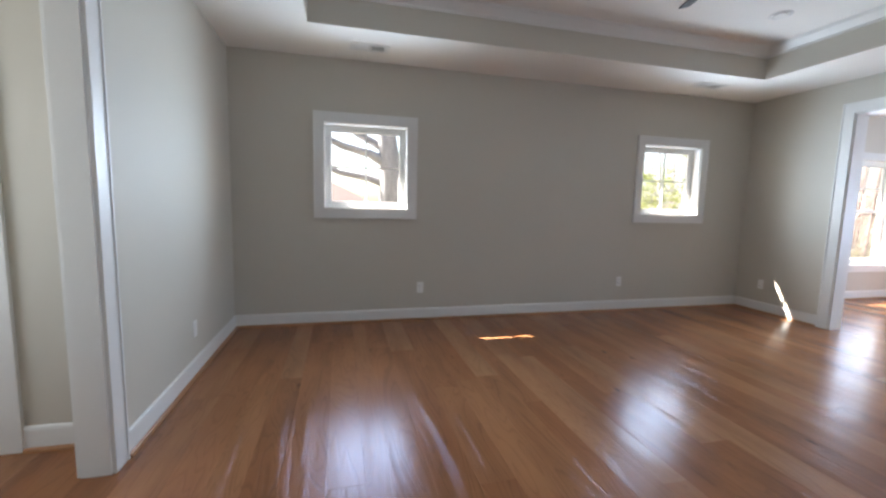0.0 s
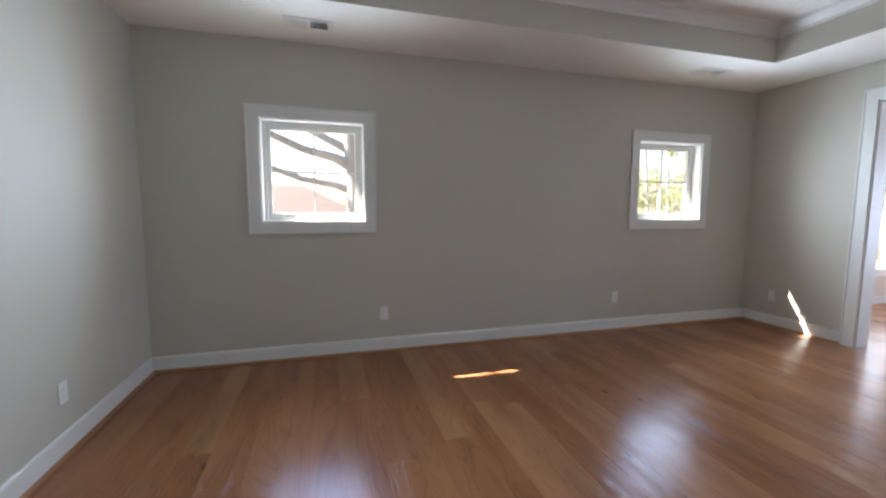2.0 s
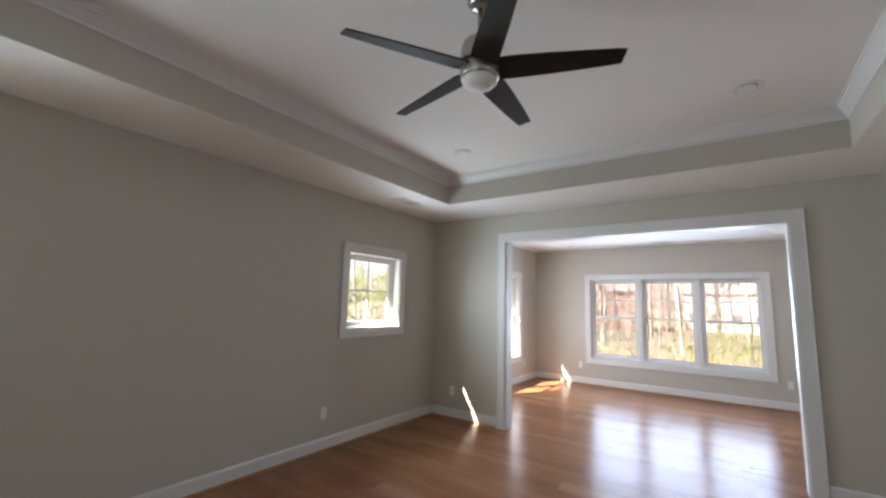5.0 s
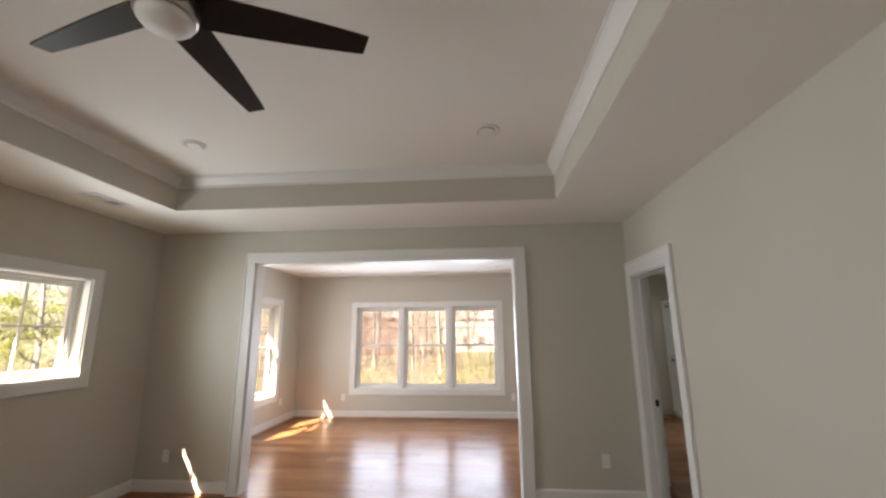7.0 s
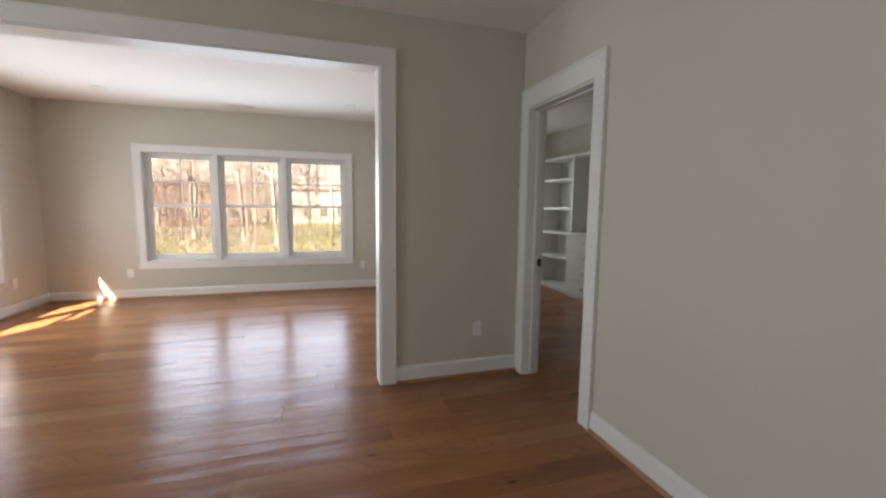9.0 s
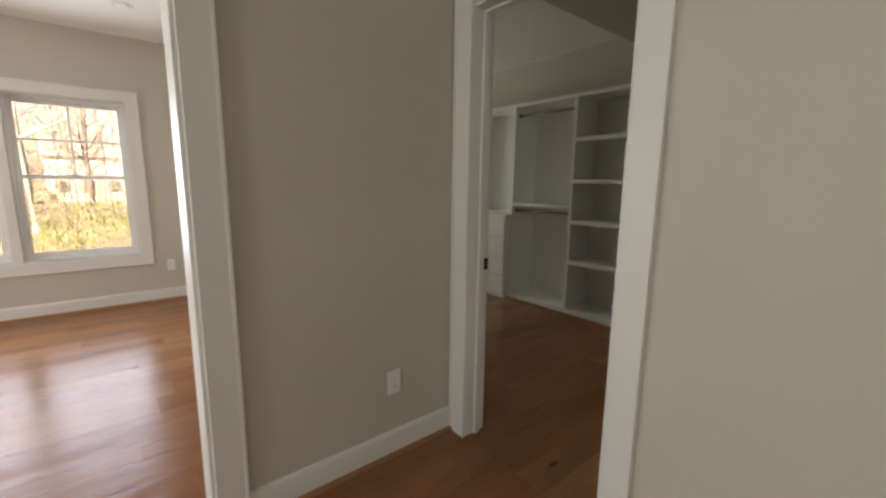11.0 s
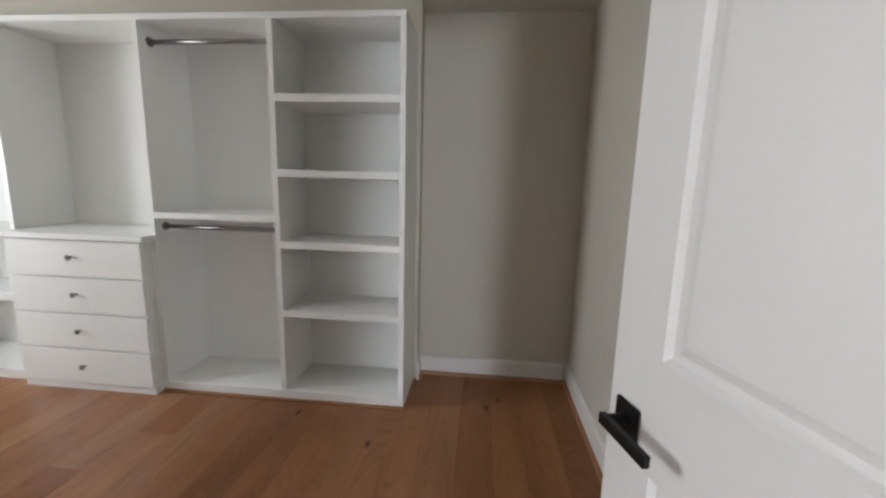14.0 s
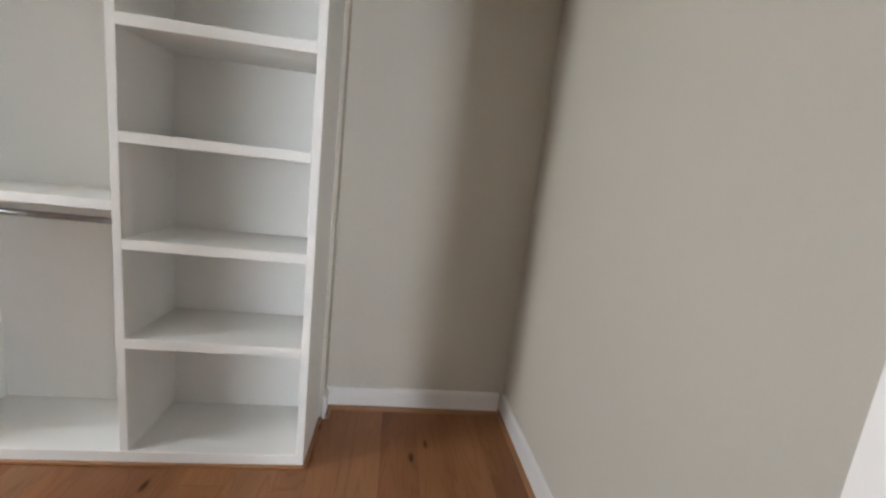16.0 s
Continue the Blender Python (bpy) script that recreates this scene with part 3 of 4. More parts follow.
# ---- closet door ----
def panel_face(bm, wide, high, y, side, panels):
    """One face of a moulded door: stiles and rails round sunken mouldings with raised fields."""
    cu = sorted({0.0, wide, *[c for p in panels for c in p[:2]]})
    cw = sorted({0.0, high, *[c for p in panels for c in p[2:]]})
    inside = lambda u, w: any(p[0] < u < p[1] and p[2] < w < p[3] for p in panels)
    for i in range(len(cu) - 1):
        for k in range(len(cw) - 1):
            if not inside((cu[i] + cu[i + 1]) / 2, (cw[k] + cw[k + 1]) / 2):
                bm.faces.new([bm.verts.new(q) for q in ((cu[i], y, cw[k]), (cu[i + 1], y, cw[k]), (cu[i + 1], y, cw[k + 1]), (cu[i], y, cw[k + 1]))])
    for x0, x1, z0, z1 in panels:
        steps = [(0.0, 0.0), (0.010, 0.010), (0.022, 0.011), (0.040, 0.004)]
        loops = [[bm.verts.new(q) for q in ((x0 + d, y - side * s, z0 + d), (x1 - d, y - side * s, z0 + d), (x1 - d, y - side * s, z1 - d), (x0 + d, y - side * s, z1 - d))] for d, s in steps]
        for a, b in zip(loops, loops[1:]):
            for i in range(4):
                bm.faces.new((a[i], a[(i + 1) % 4], b[(i + 1) % 4], b[i]))
        bm.faces.new(loops[-1])


DW, DH, DT = 0.648, 2.045, 0.035
door = thing("door_1", "white two-panel closet door standing open, with black hardware", "door", kind="structure",
             at=pose(4.909, CYN - 0.038, 0.012, 0, 0, -74.9))
leaf_bm = bmesh.new()
door_panels = ((0.125, DW - 0.125, 0.235, 0.812), (0.125, DW - 0.125, 1.020, DH - 0.125))
panel_face(leaf_bm, DW, DH, DT, 1, door_panels)
panel_face(leaf_bm, DW, DH, 0.0, -1, door_panels)
for q in (((0, 0, 0), (0, DT, 0), (0, DT, DH), (0, 0, DH)), ((DW, 0, 0), (DW, DT, 0), (DW, DT, DH), (DW, 0, DH)), ((0, 0, 0), (DW, 0, 0), (DW, DT, 0), (0, DT, 0)), ((0, 0, DH), (DW, 0, DH), (DW, DT, DH), (0, DT, DH))):
    leaf_bm.faces.new([leaf_bm.verts.new(v) for v in q])
bmesh.ops.remove_doubles(leaf_bm, verts=leaf_bm.verts[:], dist=0.0002)
leaf = part("leaf", leaf_bm, TRIM, door)


def lever(side, y):
    rose = part("rose", boxes((DW - 0.060 - 0.032, DW - 0.060 + 0.032, min(y, y + side * 0.009), max(y, y + side * 0.009), 0.848, 0.912), bevel=0.003), BLACK, leaf, "square black rose")
    neck = lathe(bmesh.new(), [(0.011, 0.0), (0.011, 0.045)], 16, Matrix.Translation((DW - 0.060, y + side * 0.008, 0.880)) @ Matrix.Rotation(radians(-90 * side), 4, "X"))
    part("neck", neck, BLACK, rose, smooth=False)
    lo, hi = sorted((y + side * 0.040, y + side * 0.054))
    part("lever_handle", boxes((DW - 0.060 - 0.115, DW - 0.060 + 0.013, lo, hi, 0.869, 0.891), bevel=0.002), BLACK, rose, "straight black lever")


lever(1, DT)
lever(-1, 0.0)
part("latch_plate", boxes((DW, DW + 0.0015, 0.006, DT - 0.006, 0.852, 0.909)), BLACK, leaf)
for hz in (0.27, 1.080, 1.84):
    plate = bmesh.new()
    box(plate, -0.0016, 0.0, -0.005, DT - 0.002, hz - 0.045, hz + 0.045)
    corners = [e for e in plate.edges if abs(e.verts[0].co.x - e.verts[1].co.x) > 0.001 and e.verts[0].co.y > 0.02]
    bmesh.ops.bevel(plate, geom=corners, offset=0.009, segments=4, affect="EDGES", profile=0.5)
    part("hinge_leaf", plate, BLACK, door, "black hinge plate on the door edge")
    knuckle = lathe(bmesh.new(), [(0.003, -0.047), (0.005, -0.045), (0.005, 0.045), (0.003, 0.047)], 12, Matrix.Translation((-0.004, -0.006, hz)))
    part("hinge_knuckle", knuckle, BLACK, door, smooth=True)
    part("jamb_plate", boxes((DOOR[0] + 0.028, DOOR[0] + 0.0295, CYN - 0.032, CYN + 0.012, hz + 0.012 - 0.045, hz + 0.012 + 0.045)), BLACK, closet_frame, "black hinge plate")


# ---- closet shelving ----
UY0, UY1, UT = -2.828, CY0, 0.032          # front, back and board thickness
UX = (5.793, 6.495, 7.245, 8.15, 9.08, 9.95)  # outer panel, dividers, far panel
UTOP = 2.137
unit = thing("shelving_unit", "built-in white open closet shelving with hanging bays", "closet shelving")
for i, x in enumerate(UX):
    part("side_panel" if i in (0, 5) else "divider", boxes((x, x + UT, UY1, UY0, 0.0 if i == 0 else 0.062, UTOP - 0.03), bevel=0.0015), SHELF, unit)
part("top_board", boxes((UX[0], UX[5] + UT, UY1, UY0 + 0.004, UTOP - 0.03, UTOP), bevel=0.0015), SHELF, unit)
part("back_panel", boxes((UX[0] + UT, UX[5], UY1, UY1 + 0.006, 0.05, UTOP - 0.03)), SHELF, unit)
part("bottom_board", boxes((UX[0] + UT, UX[5], UY1 + 0.006, UY0 + 0.002, 0.03, 0.062), bevel=0.0015), SHELF, unit)
part("toe_kick", boxes((UX[0] + UT, UX[5], UY0 - 0.02, UY0, 0.0, 0.03)), SHELF, unit)
for z in (0.538, 0.936, 1.330, 1.722):
    part("shelf", boxes((UX[0] + UT, UX[1], UY1 + 0.006, UY0, z - 0.021, z + 0.019), bevel=0.0015), SHELF, unit)
part("shelf", boxes((UX[1] + UT, UX[2], UY1 + 0.006, UY0, 1.058, 1.094), bevel=0.0015), SHELF, unit)
part("shoe_moulding", boxes((UX[0] - 0.012, UX[2] + 0.03, UY0, UY0 + 0.014, 0.0, 0.016), bevel=0.004), SHOE, unit, "brown stained quarter-round")
part("shoe_moulding", boxes((UX[0] - 0.014, UX[0], UY1 + 0.02, UY0, 0.0, 0.016), bevel=0.004), SHOE, unit, "brown stained quarter-round")

for z in (0.535, 0.932, 1.326, 1.782):
    part("shelf", boxes((UX[3] + UT, UX[4], UY1 + 0.006, UY0, z - 0.021, z + 0.019), bevel=0.0015), SHELF, unit)
part("shelf", boxes((UX[4] + UT, UX[5], UY1 + 0.006, UY0, 1.058, 1.094), bevel=0.0015), SHELF, unit)

# a second run along the wall opposite, seen from its end
unit2 = thing("shelving_unit", "built-in white closet shelving seen by its tall end panel", "closet shelving")
part("side_panel", boxes((6.24, 6.272, -1.09, CYN, 0.0, UTOP), bevel=0.0015), SHELF, unit2)
part("top_board", boxes((6.272, 9.3, -1.09, CYN, UTOP - 0.03, UTOP), bevel=0.0015), SHELF, unit2)
part("bottom_board", boxes((6.272, 9.3, -1.09, CYN, 0.03, 0.062), bevel=0.0015), SHELF, unit2)
for x in (7.2, 8.2, 9.3):
    part("divider", boxes((x, x + UT, -1.09, CYN, 0.0, UTOP - 0.03), bevel=0.0015), SHELF, unit2)


def rod(x0, x1, y, z):
    bm = bmesh.new()
    lathe(bm, [(0.0125, 0.0), (0.0125, x1 - x0)], 16, Matrix.Translation((x0, y, z)) @ Matrix.Rotation(radians(90), 4, "Y"))
    ob = tagged(part("hanging_rod", bm, ROD_STEEL, smooth=True), "brushed nickel hanging rod across the closet bay", "closet rod", "closet rods")
    for x, s in ((x0, 1), (x1, -1)):
        fl = lathe(bmesh.new(), [(0.026, 0.0), (0.026, 0.004), (0.017, 0.006), (0.017, 0.018)], 18, Matrix.Translation((x, y, z)) @ Matrix.Rotation(radians(90 * s), 4, "Y"))
        part("flange", fl, ROD_STEEL, ob)


rod(UX[1] + UT, UX[2], UY0 - 0.08, 2.022)
rod(UX[1] + UT, UX[2], UY0 - 0.08, 1.005)
rod(UX[4] + UT, UX[5], UY0 - 0.08, 1.005)
rod(UX[4] + UT, UX[5], UY0 - 0.08, 2.022)

# drawer chest in the end bay
chest = thing("drawer_chest", "white built-in chest of four drawers in the shelving", "drawers")
CXa, CXb, CYf = 7.281, 8.146, -2.775
part("body", boxes((CXa, CXb, UY1 + 0.008, CYf, 0.064, 0.925)), SHELF, chest)
part("plinth", boxes((CXa, CXb, CYf - 0.06, CYf + 0.006, 0.0, 0.062)), SHELF, chest)
part("top", boxes((CXa - 0.036, CXb, UY0 + 0.002, CYf + 0.045, 0.93, 0.962), bevel=0.003), SHELF, chest)
part("top_back", boxes((CXa, CXb, UY1 + 0.008, UY0 + 0.001, 0.93, 0.962)), SHELF, chest)
for i in range(4):
    z0 = 0.045 + i * 0.2215
    d = part("drawer_front", boxes((CXa + 0.004, CXb - 0.004, CYf + 0.001, CYf + 0.021, z0, z0 + 0.2135), bevel=0.003), SHELF, chest)
    hb = bmesh.new()
    cx, cz, yy = 7.715, z0 + 0.1165, CYf + 0.021
    lathe(hb, [(0.006, 0.0), (0.0055, 0.012), (0.009, 0.018), (0.015, 0.023), (0.015, 0.028), (0.010, 0.031)], 18, Matrix.Translation((cx, yy, cz)) @ Matrix.Rotation(radians(-90), 4, "X"))
    part("knob", hb, ROD_STEEL, d, "brushed nickel knob", smooth=True)


# ---- ceiling fan ----
FX, FY = 2.617, 1.811
fan = thing("ceiling_fan", "brushed nickel ceiling fan with five espresso blades and an opal light", "ceiling fan", at=pose(FX, FY, TRAY))
DROP = 0.024
part("canopy", lathe(bmesh.new(), [(0.066, 0.0), (0.066, -0.022), (0.050, -0.046), (0.020, -0.056)], 28), NICKEL, fan, smooth=True)
part("downrod", lathe(bmesh.new(), [(0.0125, -0.05), (0.0125, -0.20 - DROP)], 16), NICKEL, fan, smooth=True)
part("motor_housing", lathe(bmesh.new(), [(0.029, -0.209), (0.053, -0.219), (0.083, -0.239), (0.090, -0.269), (0.092, -0.324), (0.090, -0.349)], 36), NICKEL, fan, smooth=True)
part("seam", lathe(bmesh.new(), [(0.086, -0.349), (0.086, -0.355)], 36), SLOT, fan)
part("light_collar", lathe(bmesh.new(), [(0.090, -0.355), (0.092, -0.369), (0.092, -0.414), (0.086, -0.421)], 36), NICKEL, fan, smooth=True)
part("light_bowl", lathe(bmesh.new(), [(0.084, -0.419), (0.082, -0.434), (0.070, -0.448), (0.051, -0.459), (0.027, -0.465), (0.006, -0.467)], 36), OPAL, fan, "frosted opal bowl", smooth=True)


def blade_mesh():
    bm = bmesh.new()
    rows = [(0.085, 0.066, 0.060), (0.16, 0.067, 0.060), (0.32, 0.062, 0.054), (0.50, 0.053, 0.043), (0.61, 0.045, 0.034), (0.632, 0.042, 0.029)]
    tops, lows = [], []
    for r, a, b in rows:
        tops.append((bm.verts.new((r, a, 0.004)), bm.verts.new((r + (0.012 if r > 0.63 else 0), -b, 0.004))))
        lows.append((bm.verts.new((r, a, -0.004)), bm.verts.new((r + (0.012 if r > 0.63 else 0), -b, -0.004))))
    for i in range(len(rows) - 1):
        bm.faces.new((tops[i][0], tops[i][1], tops[i + 1][1], tops[i + 1][0]))
        bm.faces.new((lows[i][0], lows[i + 1][0], lows[i + 1][1], lows[i][1]))
        for s in (0, 1):
            bm.faces.new((tops[i][s], tops[i + 1][s], lows[i + 1][s], lows[i][s]))
    for i in (0, -1):
        bm.faces.new((tops[i][0], tops[i][1], lows[i][1], lows[i][0]))
    return bm


blade_me = mesh_of("blade", blade_mesh(), BLADE)
for k in range(5):
    b = new("blade", blade_me)
    b.parent = fan
    b.matrix_basis = Matrix.Rotation(radians(4 + 72 * k), 4, "Z") @ Matrix.Translation((0, 0, -0.345 - DROP)) @ Matrix.Rotation(radians(-16), 4, "X")


# ---- small fixtures ----
def recessed_light(x, y, z, r=0.085):
    ob = thing("recessed_light", "white recessed ceiling downlight, switched off", "downlight", "ceiling downlights", at=pose(x, y, z))
    part("trim_ring", lathe(bmesh.new(), [(r * 0.74, -0.002), (r * 0.80, -0.006), (r, -0.005), (r * 1.02, 0.0)], 32), TRIM, ob, smooth=True)
    part("lens", lathe(bmesh.new(), [(r * 0.72, -0.0025), (r * 0.4, -0.0045), (0.004, -0.005)], 32), OPAL, ob, "frosted lens", smooth=True)


def gimbal_light(x, y, z, r=0.088):
    ob = thing("recessed_light", "white ceiling downlight with its recess shade as a grey disc, switched off", "downlight", "ceiling downlights", at=pose(x, y, z))
    bm = bmesh.new()
    n = 32
    rows = [(r, -0.001), (r * 0.97, -0.007), (r * 0.80, -0.009), (r * 0.76, -0.006), (r * 0.60, -0.0015)]
    loops = [[bm.verts.new((q * math.cos(2 * math.pi * i / n), q * math.sin(2 * math.pi * i / n), h)) for i in range(n)] for q, h in rows]
    for a, b in zip(loops, loops[1:]):
        for i in range(n):
            bm.faces.new((a[i], a[(i + 1) % n], b[(i + 1) % n], b[i]))
    part("trim_ring", bm, TRIM, ob, smooth=True)
    # flat grey disc: the shade of a recess, put in as colour
    part("shade_disc", lathe(bmesh.new(), [(r * 0.80, -0.0012), (r * 0.60, -0.0018)], n), RECESS_SHADE, ob)
    puck = lathe(bmesh.new(), [(r * 0.60, 0.004), (r * 0.60, -0.004), (r * 0.55, -0.006), (0.004, -0.0065)], n, Matrix.Translation((r * 0.12, r * 0.06, -0.004)) @ Matrix.Rotation(radians(9), 4, "Y"))
    part("lens", puck, OPAL, ob, "tilted frosted lens")


for x, y in ((4.27, 2.955), (4.255, 0.725), (0.96, 2.955), (0.96, 0.725)):
    gimbal_light(x, y, TRAY)
for x, y in ((8.53, 0.42), (8.59, 3.24)):
    gimbal_light(x, y, CH, 0.075)


def ceiling_vent(x, y, along):
    ob = thing("ceiling_vent", "white stamped metal ceiling air register", "vent", "ceiling vents", at=pose(x, y, CH, 0, 0, 0 if along == "x" else 90))
    part("frame", boxes((-0.175, 0.175, -0.085, -0.055, -0.006, 0), (-0.175, 0.175, 0.055, 0.085, -0.006, 0), (-0.175, -0.135, -0.055, 0.055, -0.006, 0), (0.135, 0.175, -0.055, 0.055, -0.006, 0), (-0.012, 0.012, -0.055, 0.055, -0.006, 0)), TRIM, ob)
    # no opening behind the slats: a flat sheet coloured as the duct's shade
    part("duct", boxes((-0.135, 0.135, -0.055, 0.055, -0.0012, -0.0002)), VENT_GREY, ob)
    for s in (-1, 1):
        for i in range(7):
            y0 = -0.047 + i * 0.0155
            b = bmesh.new()
            box(b, -0.061, 0.061, -0.0055, 0.0055, -0.0007, 0.0007)
            bmesh.ops.transform(b, matrix=Matrix.Translation((s * 0.0735, y0, -0.0045)) @ Matrix.Rotation(radians(30 * s), 4, "X"), verts=b.verts[:])
            part("slat", b, TRIM, ob)


ceiling_vent(0.815, 3.95, "x")
ceiling_vent(4.565, 3.91, "x")
ceiling_vent(9.05, 1.82, "y")
ceiling_vent(7.52, 3.89, "x")


def outlet(x, y, z, turn):
    """A duplex socket plate, built facing -y, turned about z."""
    ob = thing("wall_outlet", "white duplex outlet plate on the wall", "outlet", "wall outlets", at=pose(x, y, z, 0, 0, turn))
    part("plate", boxes((-0.036, 0.036, -0.006, 0, -0.059, 0.059), bevel=0.003), PLATE, ob)
    for s in (-1, 1):
        face = part("socket", boxes((-0.017, 0.017, -0.0085, -0.0055, s * 0.020 - 0.0135, s * 0.020 + 0.0135), bevel=0.002), PLATE, ob)
        part("slot", boxes((-0.0075, -0.0055, -0.0088, -0.0083, s * 0.020 - 0.002, s * 0.020 + 0.007)), SLOT, face)
        part("slot", boxes((0.0055, 0.0075, -0.0088, -0.0083, s * 0.020 - 0.001, s * 0.020 + 0.006)), SLOT, face)
        part("slot", lathe(bmesh.new(), [(0.0024, -0.0003), (0.0024, 0.0003)], 10, Matrix.Translation((0, -0.0086, s * 0.020 - 0.0075)) @ Matrix.Rotation(radians(90), 4, "X")), SLOT, face)
    part("screw", lathe(bmesh.new(), [(0.0025, 0.0), (0.0025, 0.0008)], 10, Matrix.Translation((0, -0.006, 0)) @ Matrix.Rotation(radians(90), 4, "X")), PLATE, ob)


outlet(1.392, YN, 0.357, 0)
outlet(3.90, YN, 0.365, 0)
outlet(XE, 3.99, 0.350, -90)
outlet(XE, -0.329, 0.372, -90)
outlet(XW, 3.21, 0.337, 90)
outlet(XS, 0.19, 0.385, -90)
outlet(XS, 3.385, 0.363, -90)
outlet(3.106, YS, 1.775, 180)
outlet(8.85, YN, 0.375, 0)

# glass flush light under the closet soffit
lamp = thing("flush_light", "small clear glass flush ceiling light in the closet", "ceiling light", at=pose(5.30, -2.20, 2.30))
part("base", lathe(bmesh.new(), [(0.075, 0.0), (0.075, -0.016), (0.045, -0.024)], 24), NICKEL, lamp, smooth=True)
part("bulb", lathe(bmesh.new(), [(0.013, -0.022), (0.014, -0.04), (0.024, -0.062), (0.022, -0.078), (0.008, -0.088)], 18), OPAL, lamp, smooth=True)
shade_bm = lathe(bmesh.new(), [(0.046, -0.020), (0.085, -0.050), (0.090, -0.085), (0.070, -0.105)], 12)
part("glass_shade", shade_bm, GLASS, lamp)


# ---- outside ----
# unseen eave; its depth is set to narrow the sun patches indoors
tagged(part("roof_eave", boxes((-1.4, 10.3, YN + 0.17, 5.152, 2.69, 2.86)), SIDING), "unseen white boxed roof eave that trims the sun through the windows", "eave", kind="structure")
# unseen blocker, added to keep direct sun out of the hallway
tagged(part("roof_eave", boxes((-3.75, -2.37, 0.2, 3.9, 2.30, 2.44)), SIDING), "unseen white boxed overhang, added to keep sun out of the hallway", "eave", kind="structure")
tagged(part("roof", boxes((-2.4, 10.3, -3.6, YN + 0.17, 3.1, 3.3)), ROOF), "plain shingled roof slab closing the house", "roof", kind="structure")


def ground_height(x, y):
    d = max(0.0, math.hypot(x - 4, y - 2) - 9)
    return -0.75 - 0.6 * (1 - math.exp(-d / 45)) + 0.10 * noise.noise(Vector((x * 0.25, y * 0.25, 3)))


gb = bmesh.new()
steps = [-900, -300, -120] + [-60 + 4 * i for i in range(31)] + [120, 300, 900]
grid = [[gb.verts.new((x + 4, y + 4, ground_height(x + 4, y + 4))) for x in steps] for y in steps]
for j in range(len(steps) - 1):
    for i in range(len(steps) - 1):
        gb.faces.new((grid[j][i], grid[j][i + 1], grid[j + 1][i + 1], grid[j + 1][i]))
tagged(part("ground", gb, GROUND, smooth=True), "leaf-littered sloping yard with dry grass", "ground", kind="structure")


def tube(bm, pts, radii, sides=6):
    rings = []
    for i, (p, r) in enumerate(zip(pts, radii)):
        d = (pts[min(i + 1, len(pts) - 1)] - pts[max(i - 1, 0)]).normalized()
        q = d.to_track_quat("Z", "Y")
        rings.append([bm.verts.new(p + q @ Vector((r * math.cos(2 * math.pi * k / sides), r * math.sin(2 * math.pi * k / sides), 0))) for k in range(sides)])
    for a, b in zip(rings, rings[1:]):
        for k in range(sides):
            bm.faces.new((a[k], a[(k + 1) % sides], b[(k + 1) % sides], b[k]))


def branch(bm, rng, start, way, length, r, depth, sides=5):
    n = 5 if depth else 4
    pts, radii, p, d = [start], [r], start, way.normalized()
    for i in range(n):
        d = (d + Vector((rng.uniform(-0.22, 0.22), rng.uniform(-0.22, 0.22), rng.uniform(-0.06, 0.16)))).normalized()
        p = p + d * (length / n)
        pts.append(p)
        radii.append(r * (1 - 0.85 * (i + 1) / n))
    tube(bm, pts, radii, sides)
    if depth:
        for _ in range(3 if depth > 1 else 4):
            i = rng.randint(1, n - 1)
            side = Vector((rng.uniform(-1, 1), rng.uniform(-1, 1), rng.uniform(0.0, 0.9)))
            branch(bm, rng, pts[i], (pts[i + 1] - pts[i]).normalized() * 0.7 + side, length * rng.uniform(0.4, 0.62), radii[i] * 0.55, depth - 1, 4 if depth > 1 else 3)


def leaf_clumps(bm, rng, centre, size, count, leaf):
    for _ in range(count):
        v = Vector((rng.gauss(0, 0.5), rng.gauss(0, 0.5), rng.gauss(0, 0.45)))
        c = centre + Vector((v.x * size.x, v.y * size.y, v.z * size.z))
        a = Vector((rng.uniform(-1, 1), rng.uniform(-1, 1), rng.uniform(-1, 1))).normalized() * leaf * rng.uniform(0.6, 1.4)
        b = Vector((rng.uniform(-1, 1), rng.uniform(-1, 1), rng.uniform(-1, 1))).normalized() * leaf * 0.6
        bm.faces.new([bm.verts.new(c - a), bm.verts.new(c + b), bm.verts.new(c + a), bm.verts.new(c - b)])


def bare_tree(seed, h, r, limbs, mat, label):
    """A leafless tree at the origin: tapered trunk, limbs and twigs."""
    rng = random.Random(seed)
    tree = thing("tree", label, "tree", "woodland trees")
    pts = [Vector((0, 0, -0.4))]
    for i in range(8):
        pts.append(Vector((pts[-1].x + rng.uniform(-0.12, 0.12), pts[-1].y + rng.uniform(-0.12, 0.12), h * (i + 1) / 8)))
    radii = [r * 1.25] + [r * (1 - 0.9 * (i + 1) / 8) for i in range(8)]
    bm = bmesh.new()
    tube(bm, pts, radii, 8)
    part("trunk", bm, mat, tree, smooth=True)
    bm = bmesh.new()
    for _ in range(limbs):
        i = rng.randint(2, 7)
        a = rng.uniform(0, 2 * math.pi)
        branch(bm, rng, pts[i], Vector((math.cos(a), math.sin(a), rng.uniform(0.2, 0.9))), h * rng.uniform(0.16, 0.30), radii[i] * 0.5, 2)
    part("crown", bm, mat, tree, "bare twigs")
    return tree


